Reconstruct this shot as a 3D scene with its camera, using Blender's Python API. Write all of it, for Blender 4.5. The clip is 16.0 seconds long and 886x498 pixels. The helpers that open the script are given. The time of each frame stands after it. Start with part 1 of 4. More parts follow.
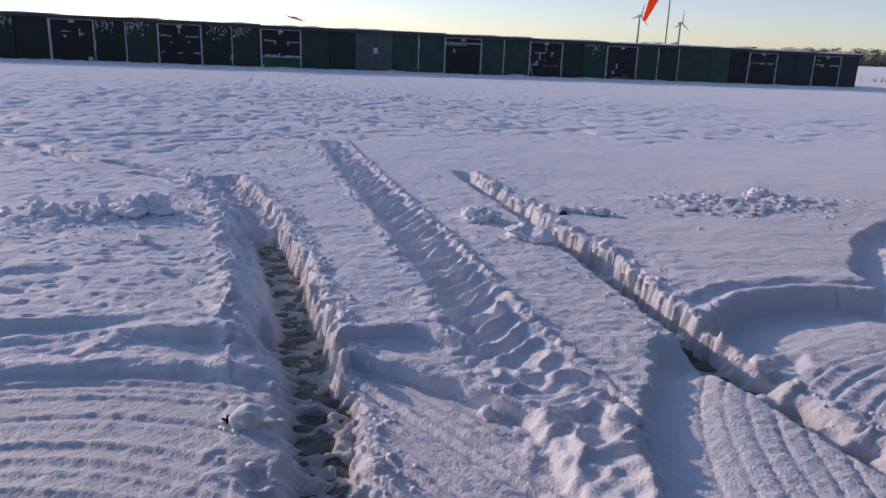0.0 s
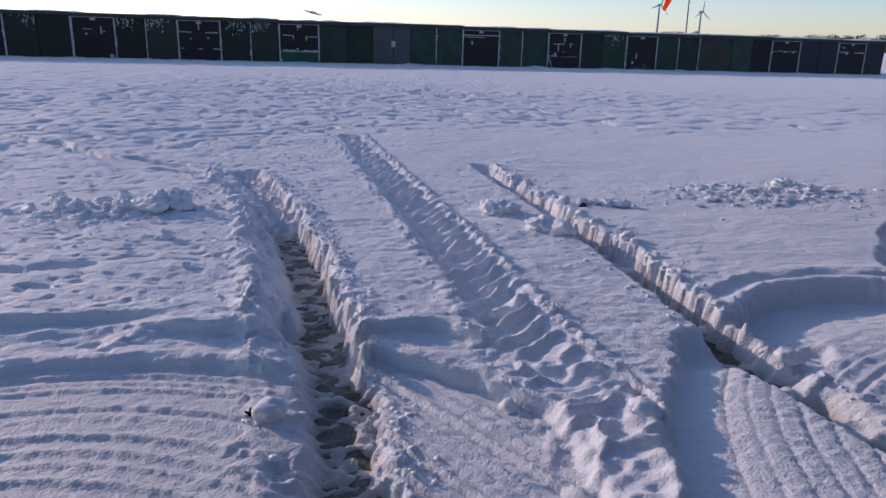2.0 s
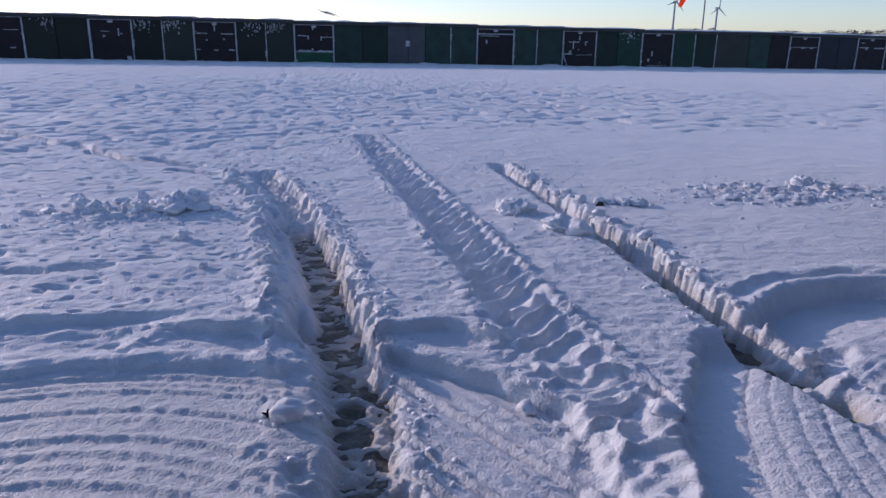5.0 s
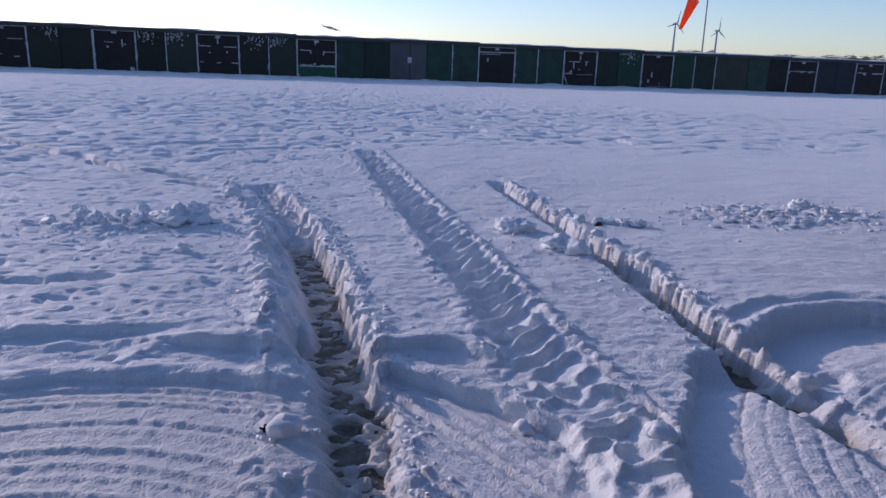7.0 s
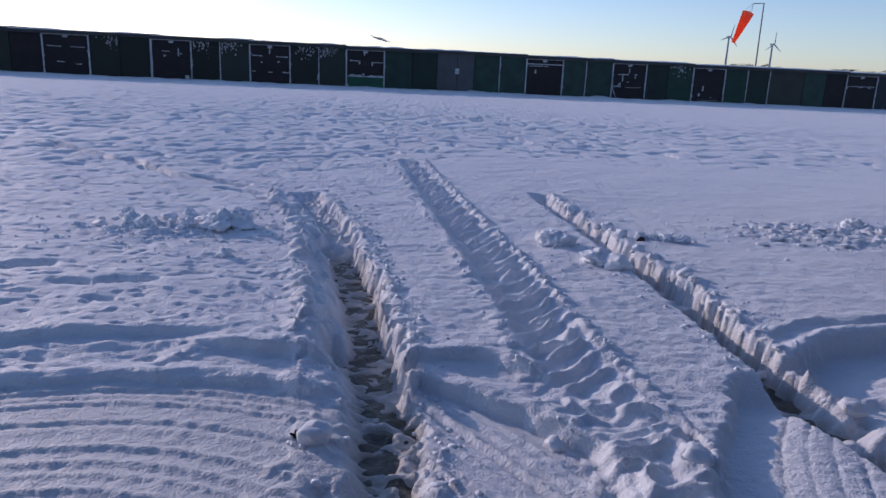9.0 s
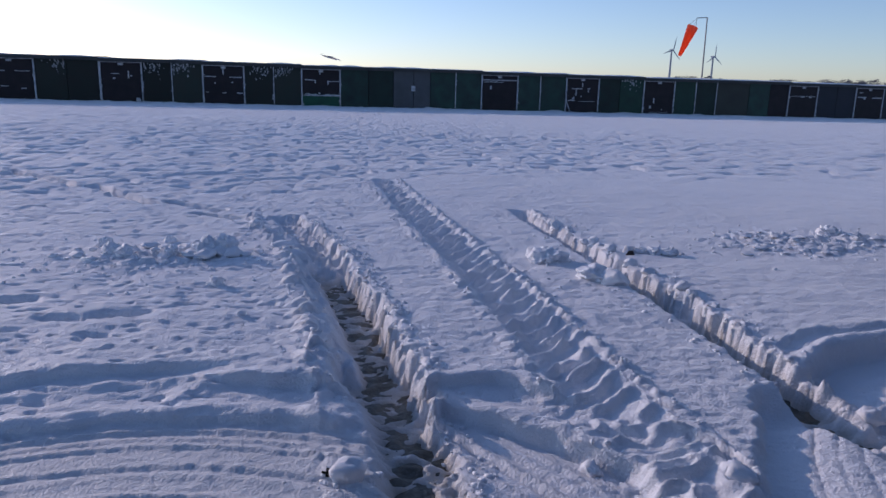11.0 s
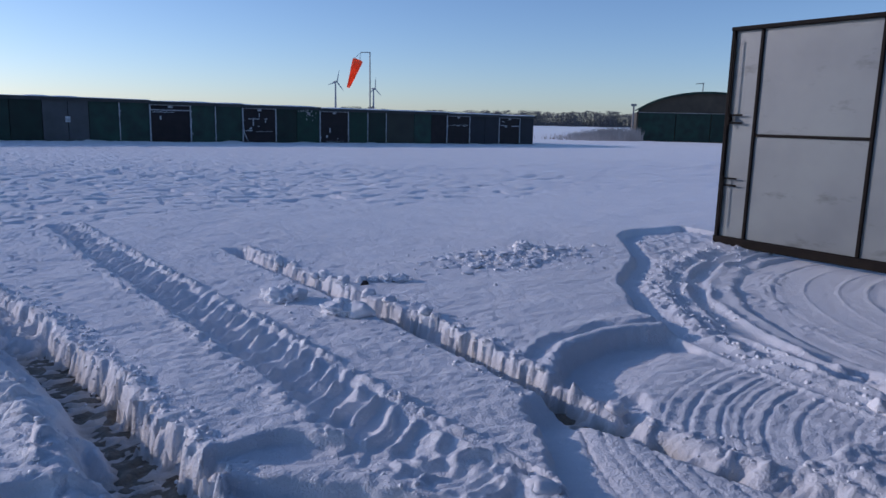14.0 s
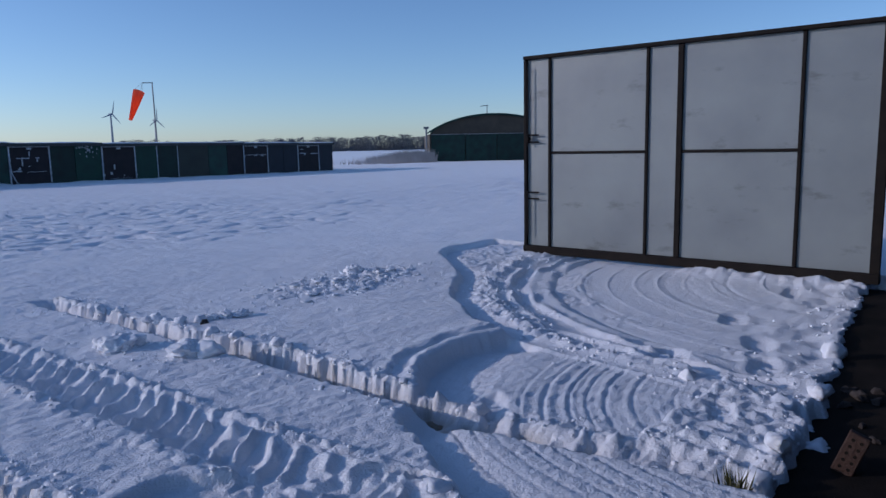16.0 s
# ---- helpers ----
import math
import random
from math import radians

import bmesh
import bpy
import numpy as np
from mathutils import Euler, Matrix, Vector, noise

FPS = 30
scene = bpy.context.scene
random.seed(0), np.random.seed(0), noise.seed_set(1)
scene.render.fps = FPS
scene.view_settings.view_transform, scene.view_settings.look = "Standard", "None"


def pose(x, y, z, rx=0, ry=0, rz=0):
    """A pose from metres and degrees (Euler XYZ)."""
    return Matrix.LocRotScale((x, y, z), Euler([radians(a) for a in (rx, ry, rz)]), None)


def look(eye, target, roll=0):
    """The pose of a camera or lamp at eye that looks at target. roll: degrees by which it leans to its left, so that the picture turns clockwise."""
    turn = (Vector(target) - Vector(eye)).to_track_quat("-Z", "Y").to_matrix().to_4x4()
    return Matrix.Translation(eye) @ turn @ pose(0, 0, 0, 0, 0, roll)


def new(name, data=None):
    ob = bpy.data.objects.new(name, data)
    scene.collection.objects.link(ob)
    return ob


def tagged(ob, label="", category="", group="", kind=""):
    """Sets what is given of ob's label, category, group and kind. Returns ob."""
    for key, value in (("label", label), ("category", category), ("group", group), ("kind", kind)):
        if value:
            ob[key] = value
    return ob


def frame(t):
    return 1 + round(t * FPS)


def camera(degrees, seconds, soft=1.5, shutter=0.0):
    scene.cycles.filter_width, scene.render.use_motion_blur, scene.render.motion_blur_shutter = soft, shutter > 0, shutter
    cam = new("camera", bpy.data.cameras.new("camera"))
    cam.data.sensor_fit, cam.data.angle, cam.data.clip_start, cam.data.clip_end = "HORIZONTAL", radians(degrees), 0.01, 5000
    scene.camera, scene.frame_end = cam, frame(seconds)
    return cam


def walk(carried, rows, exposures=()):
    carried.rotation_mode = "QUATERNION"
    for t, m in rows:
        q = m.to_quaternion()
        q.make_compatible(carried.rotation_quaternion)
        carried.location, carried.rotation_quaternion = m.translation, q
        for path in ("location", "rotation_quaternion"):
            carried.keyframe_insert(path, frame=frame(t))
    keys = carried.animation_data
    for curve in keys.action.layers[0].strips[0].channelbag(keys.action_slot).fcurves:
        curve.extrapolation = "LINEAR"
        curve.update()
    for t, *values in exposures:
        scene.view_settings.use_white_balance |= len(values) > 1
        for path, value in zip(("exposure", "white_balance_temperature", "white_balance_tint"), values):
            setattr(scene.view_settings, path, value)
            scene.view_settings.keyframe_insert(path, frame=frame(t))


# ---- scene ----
cam = camera(63.5, 16.0, soft=1.5)
PATH = [
    (0, (0.391, -0.248, 1.451), (0.657, 1.658, 0.908), 2.2),
    (0.5, (0.38, -0.249, 1.454), (0.64, 1.655, 0.902), 1.7),
    (1, (0.382, -0.245, 1.451), (0.61, 1.661, 0.892), 1.5),
    (1.5, (0.384, -0.245, 1.451), (0.6, 1.664, 0.894), 1.0),
    (2, (0.388, -0.241, 1.448), (0.601, 1.666, 0.885), 1.4),
    (2.5, (0.39, -0.231, 1.446), (0.611, 1.673, 0.872), 1.3),
    (3, (0.382, -0.223, 1.448), (0.59, 1.678, 0.865), 1.5),
    (3.5, (0.384, -0.223, 1.45), (0.568, 1.68, 0.861), 1.0),
    (4, (0.382, -0.219, 1.444), (0.543, 1.687, 0.86), 0.4),
    (6.5, (0.379, -0.236, 1.464), (0.565, 1.683, 0.929), 1.9),
    (7, (0.369, -0.24, 1.467), (0.547, 1.682, 0.943), 2.0),
    (7.5, (0.357, -0.248, 1.471), (0.507, 1.677, 0.952), 1.4),
    (8, (0.367, -0.255, 1.477), (0.482, 1.675, 0.965), 1.5),
    (8.5, (0.377, -0.236, 1.473), (0.451, 1.698, 0.967), 2.4),
    (9, (0.409, -0.232, 1.468), (0.465, 1.704, 0.968), 2.5),
    (11.5, (0.071, -0.047, 1.48), (0.29, 1.891, 1.04), 0.5),
    (12, (0.131, 0.066, 1.473), (0.381, 2.003, 1.045), -0.5),
    (12.5, (0.139, 0.13, 1.474), (0.434, 2.064, 1.061), -0.8),
    (13, (0.001, 0.204, 1.456), (0.597, 2.073, 1.067), -1.1),
    (13.5, (-0.171, 0.217, 1.481), (0.673, 1.99, 1.099), -0.1),
    (14, (-0.258, 0.169, 1.488), (0.744, 1.864, 1.135), 1.4),
    (14.5, (-0.385, 0.104, 1.494), (0.761, 1.712, 1.176), 0.7),
    (15, (-0.497, 0.138, 1.494), (0.752, 1.671, 1.194), -2.5),
    (15.5, (-0.604, 0.196, 1.508), (0.726, 1.661, 1.216), -2.9),
    (16, (-0.637, 0.186, 1.511), (0.795, 1.554, 1.228), -1.1),
]
walk(cam, [(t, look(eye, target, roll)) for t, eye, target, roll in PATH], exposures=[(0, 0.12, 7250, 26), (4, 0.14, 6550, 24), (7, 0.06, 6400, 24), (12.5, -0.16, 6150, 23), (16, -0.28, 5650, 16)])

# ---- light: a low winter sun from beyond the hangar row ----
SUN_AZIMUTH, SUN_HEIGHT = radians(-45), radians(15.5)
world = bpy.data.worlds.new("winter_sky")
scene.world = world
world.use_nodes = True
wn = world.node_tree.nodes
sky = wn.new("ShaderNodeTexSky")
sky.sky_type = "NISHITA"
sky.sun_disc = False
sky.sun_elevation, sky.sun_rotation = SUN_HEIGHT, SUN_AZIMUTH
sky.air_density, sky.dust_density, sky.ozone_density = 0.82, 0.36, 3.2
wn["Background"].inputs["Strength"].default_value = 0.15
world.node_tree.links.new(sky.outputs["Color"], wn["Background"].inputs["Color"])
sun = new("sun", bpy.data.lights.new("sun", "SUN"))
sun.data.energy, sun.data.angle, sun.data.color = 2.02, radians(1.1), (1.0, 0.865, 0.77)
to_sun = Vector((math.sin(SUN_AZIMUTH) * math.cos(SUN_HEIGHT), math.cos(SUN_AZIMUTH) * math.cos(SUN_HEIGHT), math.sin(SUN_HEIGHT)))
sun.rotation_euler = to_sun.to_track_quat("Z", "Y").to_euler()
sun.location = to_sun * 60


# ---- materials ----
def material(name, base, rough=0.7, metal=0.0, tint=None, scale=4.0, mix=0.5, bump=0.2, bump_scale=40.0, specular=0.3, streak=1.0, per_object=0.0):
    """Colour varied between base and tint by two sizes of noise, with fine relief."""
    m = bpy.data.materials.new(name)
    m.use_nodes = True
    n, l = m.node_tree.nodes, m.node_tree.links
    p = n["Principled BSDF"]
    p.inputs["Roughness"].default_value = rough
    p.inputs["Metallic"].default_value = metal
    p.inputs["Specular IOR Level"].default_value = specular
    where = n.new("ShaderNodeTexCoord")
    place = n.new("ShaderNodeMapping")
    place.inputs["Scale"].default_value = (1, 1, streak)
    l.new(where.outputs["Object"], place.inputs["Vector"])
    big, fine = n.new("ShaderNodeTexNoise"), n.new("ShaderNodeTexNoise")
    for node, s, d in ((big, scale, 5), (fine, bump_scale, 4)):
        node.inputs["Scale"].default_value = s
        node.inputs["Detail"].default_value = d
        l.new(place.outputs["Vector"], node.inputs["Vector"])
    ramp = n.new("ShaderNodeValToRGB")
    ramp.color_ramp.elements[0].position, ramp.color_ramp.elements[1].position = 0.5 - 0.35 * (1 - mix) - 0.05, 0.72
    ramp.color_ramp.elements[0].color = (*base, 1)
    ramp.color_ramp.elements[1].color = (*(tint or [c * 0.7 for c in base]), 1)
    l.new(big.outputs["Fac"], ramp.inputs["Fac"])
    out = ramp.outputs["Color"]
    if per_object:
        info, hsv, rng = n.new("ShaderNodeObjectInfo"), n.new("ShaderNodeHueSaturation"), n.new("ShaderNodeMapRange")
        rng.inputs["To Min"].default_value, rng.inputs["To Max"].default_value = 1 - per_object, 1 + per_object
        l.new(info.outputs["Random"], rng.inputs["Value"])
        l.new(rng.outputs["Result"], hsv.inputs["Value"])
        l.new(out, hsv.inputs["Color"])
        out = hsv.outputs["Color"]
    l.new(out, p.inputs["Base Color"])
    relief = n.new("ShaderNodeBump")
    relief.inputs["Strength"].default_value = bump
    relief.inputs["Distance"].default_value = 0.02
    l.new(fine.outputs["Fac"], relief.inputs["Height"])
    l.new(relief.outputs["Normal"], p.inputs["Normal"])
    return m


SNOW = material("snow", (0.83, 0.83, 0.845), 0.62, tint=(0.77, 0.78, 0.81), scale=1.3, bump=0.48, bump_scale=75, specular=0.3)
# slush in the ruts is stained by the soil under it; the same tint dims sweep A
sn, sl = SNOW.node_tree.nodes, SNOW.node_tree.links
stain_dim, tinted = sn.new("ShaderNodeAttribute"), sn.new("ShaderNodeMix")
stain_dim.attribute_name = "slush_dim"
tinted.data_type = "RGBA"
tinted.inputs["B"].default_value = (0.42, 0.37, 0.30, 1)
sl.new(stain_dim.outputs["Fac"], tinted.inputs["Factor"])
sl.new(sn["Color Ramp"].outputs["Color"], tinted.inputs["A"])
sl.new(tinted.outputs["Result"], sn["Principled BSDF"].inputs["Base Color"])
CLOD = material("packed_snow", (0.87, 0.87, 0.89), 0.5, tint=(0.84, 0.84, 0.86), scale=6, bump=0.25, bump_scale=45, specular=0.3)
for m_ in (SNOW, CLOD):
    m_.node_tree.nodes["Principled BSDF"].inputs["Subsurface Weight"].default_value = 0.2
    m_.node_tree.nodes["Principled BSDF"].inputs["Subsurface Radius"].default_value = (1.0, 0.95, 0.9)
    m_.node_tree.nodes["Principled BSDF"].inputs["Subsurface Scale"].default_value = 0.012
SNOW.node_tree.nodes["Principled BSDF"].inputs["Sheen Weight"].default_value = 0.24
SNOW.node_tree.nodes["Principled BSDF"].inputs["Sheen Roughness"].default_value = 0.35
SOIL = material("wet_soil", (0.07, 0.06, 0.042), 0.45, tint=(0.19, 0.165, 0.125), scale=13, bump=0.8, bump_scale=30, specular=0.4)
# concrete taken to near black: the hangar's shade is put into its colour
SHADE_DARK = material("shade_dark", (0.012, 0.011, 0.010), 0.9, tint=(0.028, 0.022, 0.018), scale=3, bump=0.3, bump_scale=60, specular=0.05)
RUBBLE = material("dark_rubble", (0.05, 0.04, 0.035), 0.9, tint=(0.12, 0.10, 0.09), scale=18, bump=0.6, bump_scale=60, specular=0.1)
FRAME_STEEL = material("rusty_dark_steel", (0.014, 0.012, 0.011), 0.75, 0.0, tint=(0.022, 0.017, 0.014), scale=8, bump=0.3, bump_scale=90, specular=0.1)
DOOR_SHEET = material("weathered_grey_sheet", (0.275, 0.30, 0.29), 0.38, tint=(0.20, 0.215, 0.22), scale=1.1, mix=0.35, bump=0.04, bump_scale=5, specular=0.5)
# dull smears on the door's sheets
dn, dl = DOOR_SHEET.node_tree.nodes, DOOR_SHEET.node_tree.links
smear, keep, dirt, at_ = dn.new("ShaderNodeTexNoise"), dn.new("ShaderNodeMapRange"), dn.new("ShaderNodeMix"), dn.new("ShaderNodeMapping")
at_.inputs["Scale"].default_value = (1.0, 1.0, 2.6)
smear.inputs["Scale"].default_value, smear.inputs["Detail"].default_value, smear.inputs["Roughness"].default_value = 1.5, 8, 0.65
keep.inputs["From Min"].default_value, keep.inputs["From Max"].default_value = 0.58, 0.78
dirt.data_type = "RGBA"
dirt.inputs["B"].default_value = (0.10, 0.10, 0.10, 1)
dl.new(dn["Texture Coordinate"].outputs["Object"], at_.inputs["Vector"])
dl.new(at_.outputs["Vector"], smear.inputs["Vector"])
dl.new(smear.outputs["Fac"], keep.inputs["Value"])
dl.new(keep.outputs["Result"], dirt.inputs["Factor"])
dl.new(dn["Color Ramp"].outputs["Color"], dirt.inputs["A"])
dl.new(dirt.outputs["Result"], dn["Principled BSDF"].inputs["Base Color"])
GREEN = material("dark_green_paint", (0.012, 0.043, 0.032), 0.6, tint=(0.010, 0.018, 0.016), scale=1.2, bump=0.1, bump_scale=20, per_object=0.5)
BRIGHT_GREEN = material("green_paint", (0.008, 0.085, 0.045), 0.6, tint=(0.006, 0.05, 0.03), scale=1.5, bump=0.1, bump_scale=20)
MID_GREEN = material("mid_green_paint", (0.008, 0.045, 0.028), 0.6, tint=(0.006, 0.028, 0.02), scale=1.5, bump=0.1, bump_scale=20)
BLACK_DOOR = material("black_stained_boards", (0.012, 0.009, 0.011), 0.7, tint=(0.022, 0.016, 0.018), scale=2.0, bump=0.2, bump_scale=25)
DULL_GREEN = material("blackened_green_paint", (0.012, 0.021, 0.016), 0.6, tint=(0.018, 0.018, 0.014), scale=1.2, bump=0.1, bump_scale=20, per_object=0.4)
OLIVE = material("dark_olive_boards", (0.034, 0.038, 0.030), 0.6, tint=(0.022, 0.024, 0.020), scale=1.0, bump=0.1, bump_scale=20)
NAVY = material("blue_black_paint", (0.014, 0.018, 0.030), 0.6, tint=(0.010, 0.013, 0.020), scale=1.2, bump=0.1, bump_scale=20)
GREY_SHEET = material("grey_sheet", (0.075, 0.08, 0.09), 0.5, tint=(0.05, 0.055, 0.06), scale=1.5, bump=0.1)
WHITE_TRIM = material("worn_white_trim", (0.62, 0.63, 0.65), 0.7, tint=(0.13, 0.14, 0.15), scale=4.0, bump=0.2)
ROOF_FELT = material("dark_roof_felt", (0.04, 0.042, 0.042), 0.8, tint=(0.065, 0.065, 0.065), scale=2.0)
ORANGE = material("orange_fabric", (1.0, 0.16, 0.07), 0.7, tint=(0.95, 0.13, 0.06), scale=3.0, bump=0.1)
on, ol = ORANGE.node_tree.nodes, ORANGE.node_tree.links
thin, both = on.new("ShaderNodeBsdfTranslucent"), on.new("ShaderNodeMixShader")
thin.inputs["Color"].default_value = (1.0, 0.24, 0.12, 1)
both.inputs["Fac"].default_value = 0.88
ol.new(on["Principled BSDF"].outputs["BSDF"], both.inputs[1])
ol.new(thin.outputs["BSDF"], both.inputs[2])
ol.new(both.outputs["Shader"], on["Material Output"].inputs["Surface"])
GREY_POLE = material("grey_galvanised", (0.22, 0.24, 0.26), 0.5, 0.5, tint=(0.16, 0.17, 0.19), scale=3.0)
TURBINE = material("pale_grey_coating", (0.30, 0.33, 0.37), 0.5, tint=(0.26, 0.29, 0.33), scale=0.2)
# grey-blue of distance haze is put into the twigs' colour
TREE_FAR = material("hazed_winter_twigs", (0.13, 0.14, 0.155), 0.95, tint=(0.18, 0.185, 0.20), scale=0.05, bump=0.0, specular=0.0)
SMOKE = material("grey_smoke", (0.62, 0.60, 0.60), 1.0, tint=(0.5, 0.48, 0.48), scale=0.3, bump=0.0, specular=0.0)
kn, kl = SMOKE.node_tree.nodes, SMOKE.node_tree.links
veil, mist = kn.new("ShaderNodeBsdfTranslucent"), kn.new("ShaderNodeMixShader")
veil.inputs["Color"].default_value = (0.95, 0.9, 0.88, 1)
mist.inputs["Fac"].default_value = 0.75
kl.new(kn["Principled BSDF"].outputs["BSDF"], mist.inputs[1])
kl.new(veil.outputs["BSDF"], mist.inputs[2])
kl.new(mist.outputs["Shader"], kn["Material Output"].inputs["Surface"])
SHRUB = material("dry_reed", (0.50, 0.42, 0.38), 0.9, tint=(0.62, 0.56, 0.52), scale=0.6, bump=0.0)
DOME_BOARD = material("brown_boarding", (0.09, 0.075, 0.055), 0.8, tint=(0.06, 0.05, 0.04), scale=1.0)
# brick red darkened to hold the shade at the threshold
BRICK = material("shaded_red_brick", (0.075, 0.042, 0.03), 0.9, tint=(0.05, 0.03, 0.024), scale=14, bump=0.5, bump_scale=80)
GRASS = material("dry_grass", (0.16, 0.14, 0.06), 0.8, tint=(0.06, 0.07, 0.025), scale=30, bump=0.0)
HANGAR_METAL = material("dark_corrugated_metal", (0.04, 0.045, 0.045), 0.6, 0.2, tint=(0.03, 0.03, 0.032), scale=1.5)


# ---- mesh helpers ----
def part(name, bm, mat, parent=None, label="", smooth=False):
    me = bpy.data.meshes.new(name)
    bm.to_mesh(me)
    bm.free()
    if smooth:
        me.polygons.foreach_set("use_smooth", [True] * len(me.polygons))
    me.materials.append(mat)
    ob = new(name, me)
    ob.parent = parent
    if label:
        ob["label"] = label
    return ob


def empty(name, m):
    e = new(name)
    e.empty_display_size = 0.2
    e.matrix_basis = m
    return e


def box(bm, x0, x1, y0, y1, z0, z1, bevel=0.0):
    r = bmesh.ops.create_cube(bm, size=1, matrix=Matrix.LocRotScale(((x0 + x1) / 2, (y0 + y1) / 2, (z0 + z1) / 2), None, (abs(x1 - x0), abs(y1 - y0), abs(z1 - z0))))
    if bevel:
        edges = list({e for v in r["verts"] for e in v.link_edges})
        bmesh.ops.bevel(bm, geom=edges, offset=bevel, segments=1, affect="EDGES")
    return bm


def boxed(*args, **kw):
    return box(bmesh.new(), *args, **kw)


def tube(bm, a, b, r0, r1=None, sides=10):
    a, b = Vector(a), Vector(b)
    m = Matrix.Translation((a + b) / 2) @ (b - a).to_track_quat("Z", "Y").to_matrix().to_4x4()
    bmesh.ops.create_cone(bm, cap_ends=True, segments=sides, radius1=r0, radius2=r0 if r1 is None else r1, depth=(b - a).length, matrix=m)
    return bm


# ---- smooth random fields ----
GRAD = np.random.RandomState(7).uniform(0, 2 * np.pi, 4096)
PERM = np.random.RandomState(3).permutation(4096)


def grain(x, y, seed=0):
    """Gradient noise in the plane, about -1 to 1."""
    xi, yi = np.floor(x).astype(np.int64), np.floor(y).astype(np.int64)
    u, v = x - xi, y - yi
    su, sv = u * u * u * (u * (u * 6 - 15) + 10), v * v * v * (v * (v * 6 - 15) + 10)

    def corner(i, j):
        a = GRAD[PERM[(PERM[(xi + i + seed * 37) % 4096] + yi + j) % 4096]]
        return np.cos(a) * (u - i) + np.sin(a) * (v - j)
    low = corner(0, 0) + su * (corner(1, 0) - corner(0, 0))
    high = corner(0, 1) + su * (corner(1, 1) - corner(0, 1))
    return 1.5 * (low + sv * (high - low))


HASH = np.random.RandomState(11).uniform(0, 1, (3, 4096))


def cells(x, y, seed=0):
    """Broken lumps in the plane: distance from the nearest seam, and a number of each lump."""
    xi, yi = np.floor(x).astype(np.int64), np.floor(y).astype(np.int64)
    first, second, value = np.full(x.shape, 9.0), np.full(x.shape, 9.0), np.zeros(x.shape)
    for i in (-1, 0, 1):
        for j in (-1, 0, 1):
            h = PERM[(PERM[(xi + i + seed * 53) % 4096] + yi + j) % 4096]
            far = np.hypot(xi + i + HASH[0][h] - x, yi + j + HASH[1][h] - y)
            near = far < first
            second = np.where(near, first, np.minimum(second, far))
            value = np.where(near, HASH[2][h], value)
            first = np.where(near, far, first)
    return second - first, value


def step(x, a, b):
    t = np.clip((x - a) / (b - a), 0, 1)
    return t * t * (3 - 2 * t)


def spaced(*runs):
    """Coordinates from runs of (start, end, step)."""
    out = []
    for a, b, d in runs:
        out += list(np.linspace(a, b, max(2, int(round((b - a) / d)) + 1))[:-1])
    return out + [runs[-1][1]]


def reach(start, end, first, growth):
    out, d, v = [], first, start
    while v < end:
        v += d
        d *= growth
        out.append(v)
    return out


def sheet(name, xs, ys, zs, mat, slush_dim=None):
    """A ground sheet from rows of x, rows of y and their heights."""
    nx, ny = len(xs), len(ys)
    co = np.empty((ny, nx, 3), np.float32)
    co[..., 0], co[..., 1], co[..., 2] = np.asarray(xs)[None, :], np.asarray(ys)[:, None], zs
    idx = np.arange(nx * ny, dtype=np.int32).reshape(ny, nx)
    quads = np.stack([idx[:-1, :-1], idx[:-1, 1:], idx[1:, 1:], idx[1:, :-1]], -1).reshape(-1, 4)
    me = bpy.data.meshes.new(name)
    me.vertices.add(nx * ny)
    me.vertices.foreach_set("co", co.ravel())
    me.loops.add(quads.size)
    me.loops.foreach_set("vertex_index", quads.ravel())
    me.polygons.add(len(quads))
    me.polygons.foreach_set("loop_start", np.arange(0, quads.size, 4, dtype=np.int32))
    me.update(calc_edges=True)
    me.polygons.foreach_set("use_smooth", np.ones(len(quads), bool))
    if slush_dim is not None:
        me.attributes.new("slush_dim", "FLOAT", "POINT").data.foreach_set("value", slush_dim.astype(np.float32).ravel())
    me.materials.append(mat)
    return new(name, me)


# ---- the snow: an old fall with wheel ruts and the sweeps of the hangar doors ----
def track(ys, knots):
    """The middle of a rut at each y, from knots (y, x)."""
    k = sorted(knots)
    return np.interp(ys, [a for a, b in k], [b for a, b in k])


# right-hand banks of the two deep ruts, and the middle of the lug-printed one
BANK_A = [(8.0, -0.80), (7.57, -0.72), (6.07, -0.22), (5.74, -0.14), (4.66, 0.08), (3.75, 0.26), (3.13, 0.34), (2.62, 0.42), (2.2, 0.455), (1.9, 0.47), (1.0, 0.5)]
BANK_C = [(8.4, 1.87), (6.4, 2.12), (5.5, 2.19), (4.9, 2.27), (4.2, 2.33), (3.8, 2.37), (3.3, 2.39), (2.8, 2.47), (2.45, 2.55), (2.05, 2.64), (1.5, 2.73), (1.0, 2.8)]
RUT_A = [(y, x - 0.2) for y, x in BANK_A]
RUT_C = [(y, x - 0.13) for y, x in BANK_C]
RUT_B = [(11.0, 0.12), (9.5, 0.34), (7.6, 0.61), (5.3, 0.96), (4.1, 1.11), (3.4, 1.19), (3.0, 1.26), (2.6, 1.37), (2.2, 1.41), (1.0, 1.45)]
LANE_EDGE = [(3.25, 2.10), (3.1, 1.99), (2.79, 1.86), (2.5, 1.69), (2.2, 1.57), (1.5, 1.38)]
SWEEP_A, SWEEP_B, SWEEP_C, BOWL = (-0.8, 0.7), (3.85, 1.25), (8.05, 2.0), (3.47, 2.57)
SOIL_LEVEL = -0.2


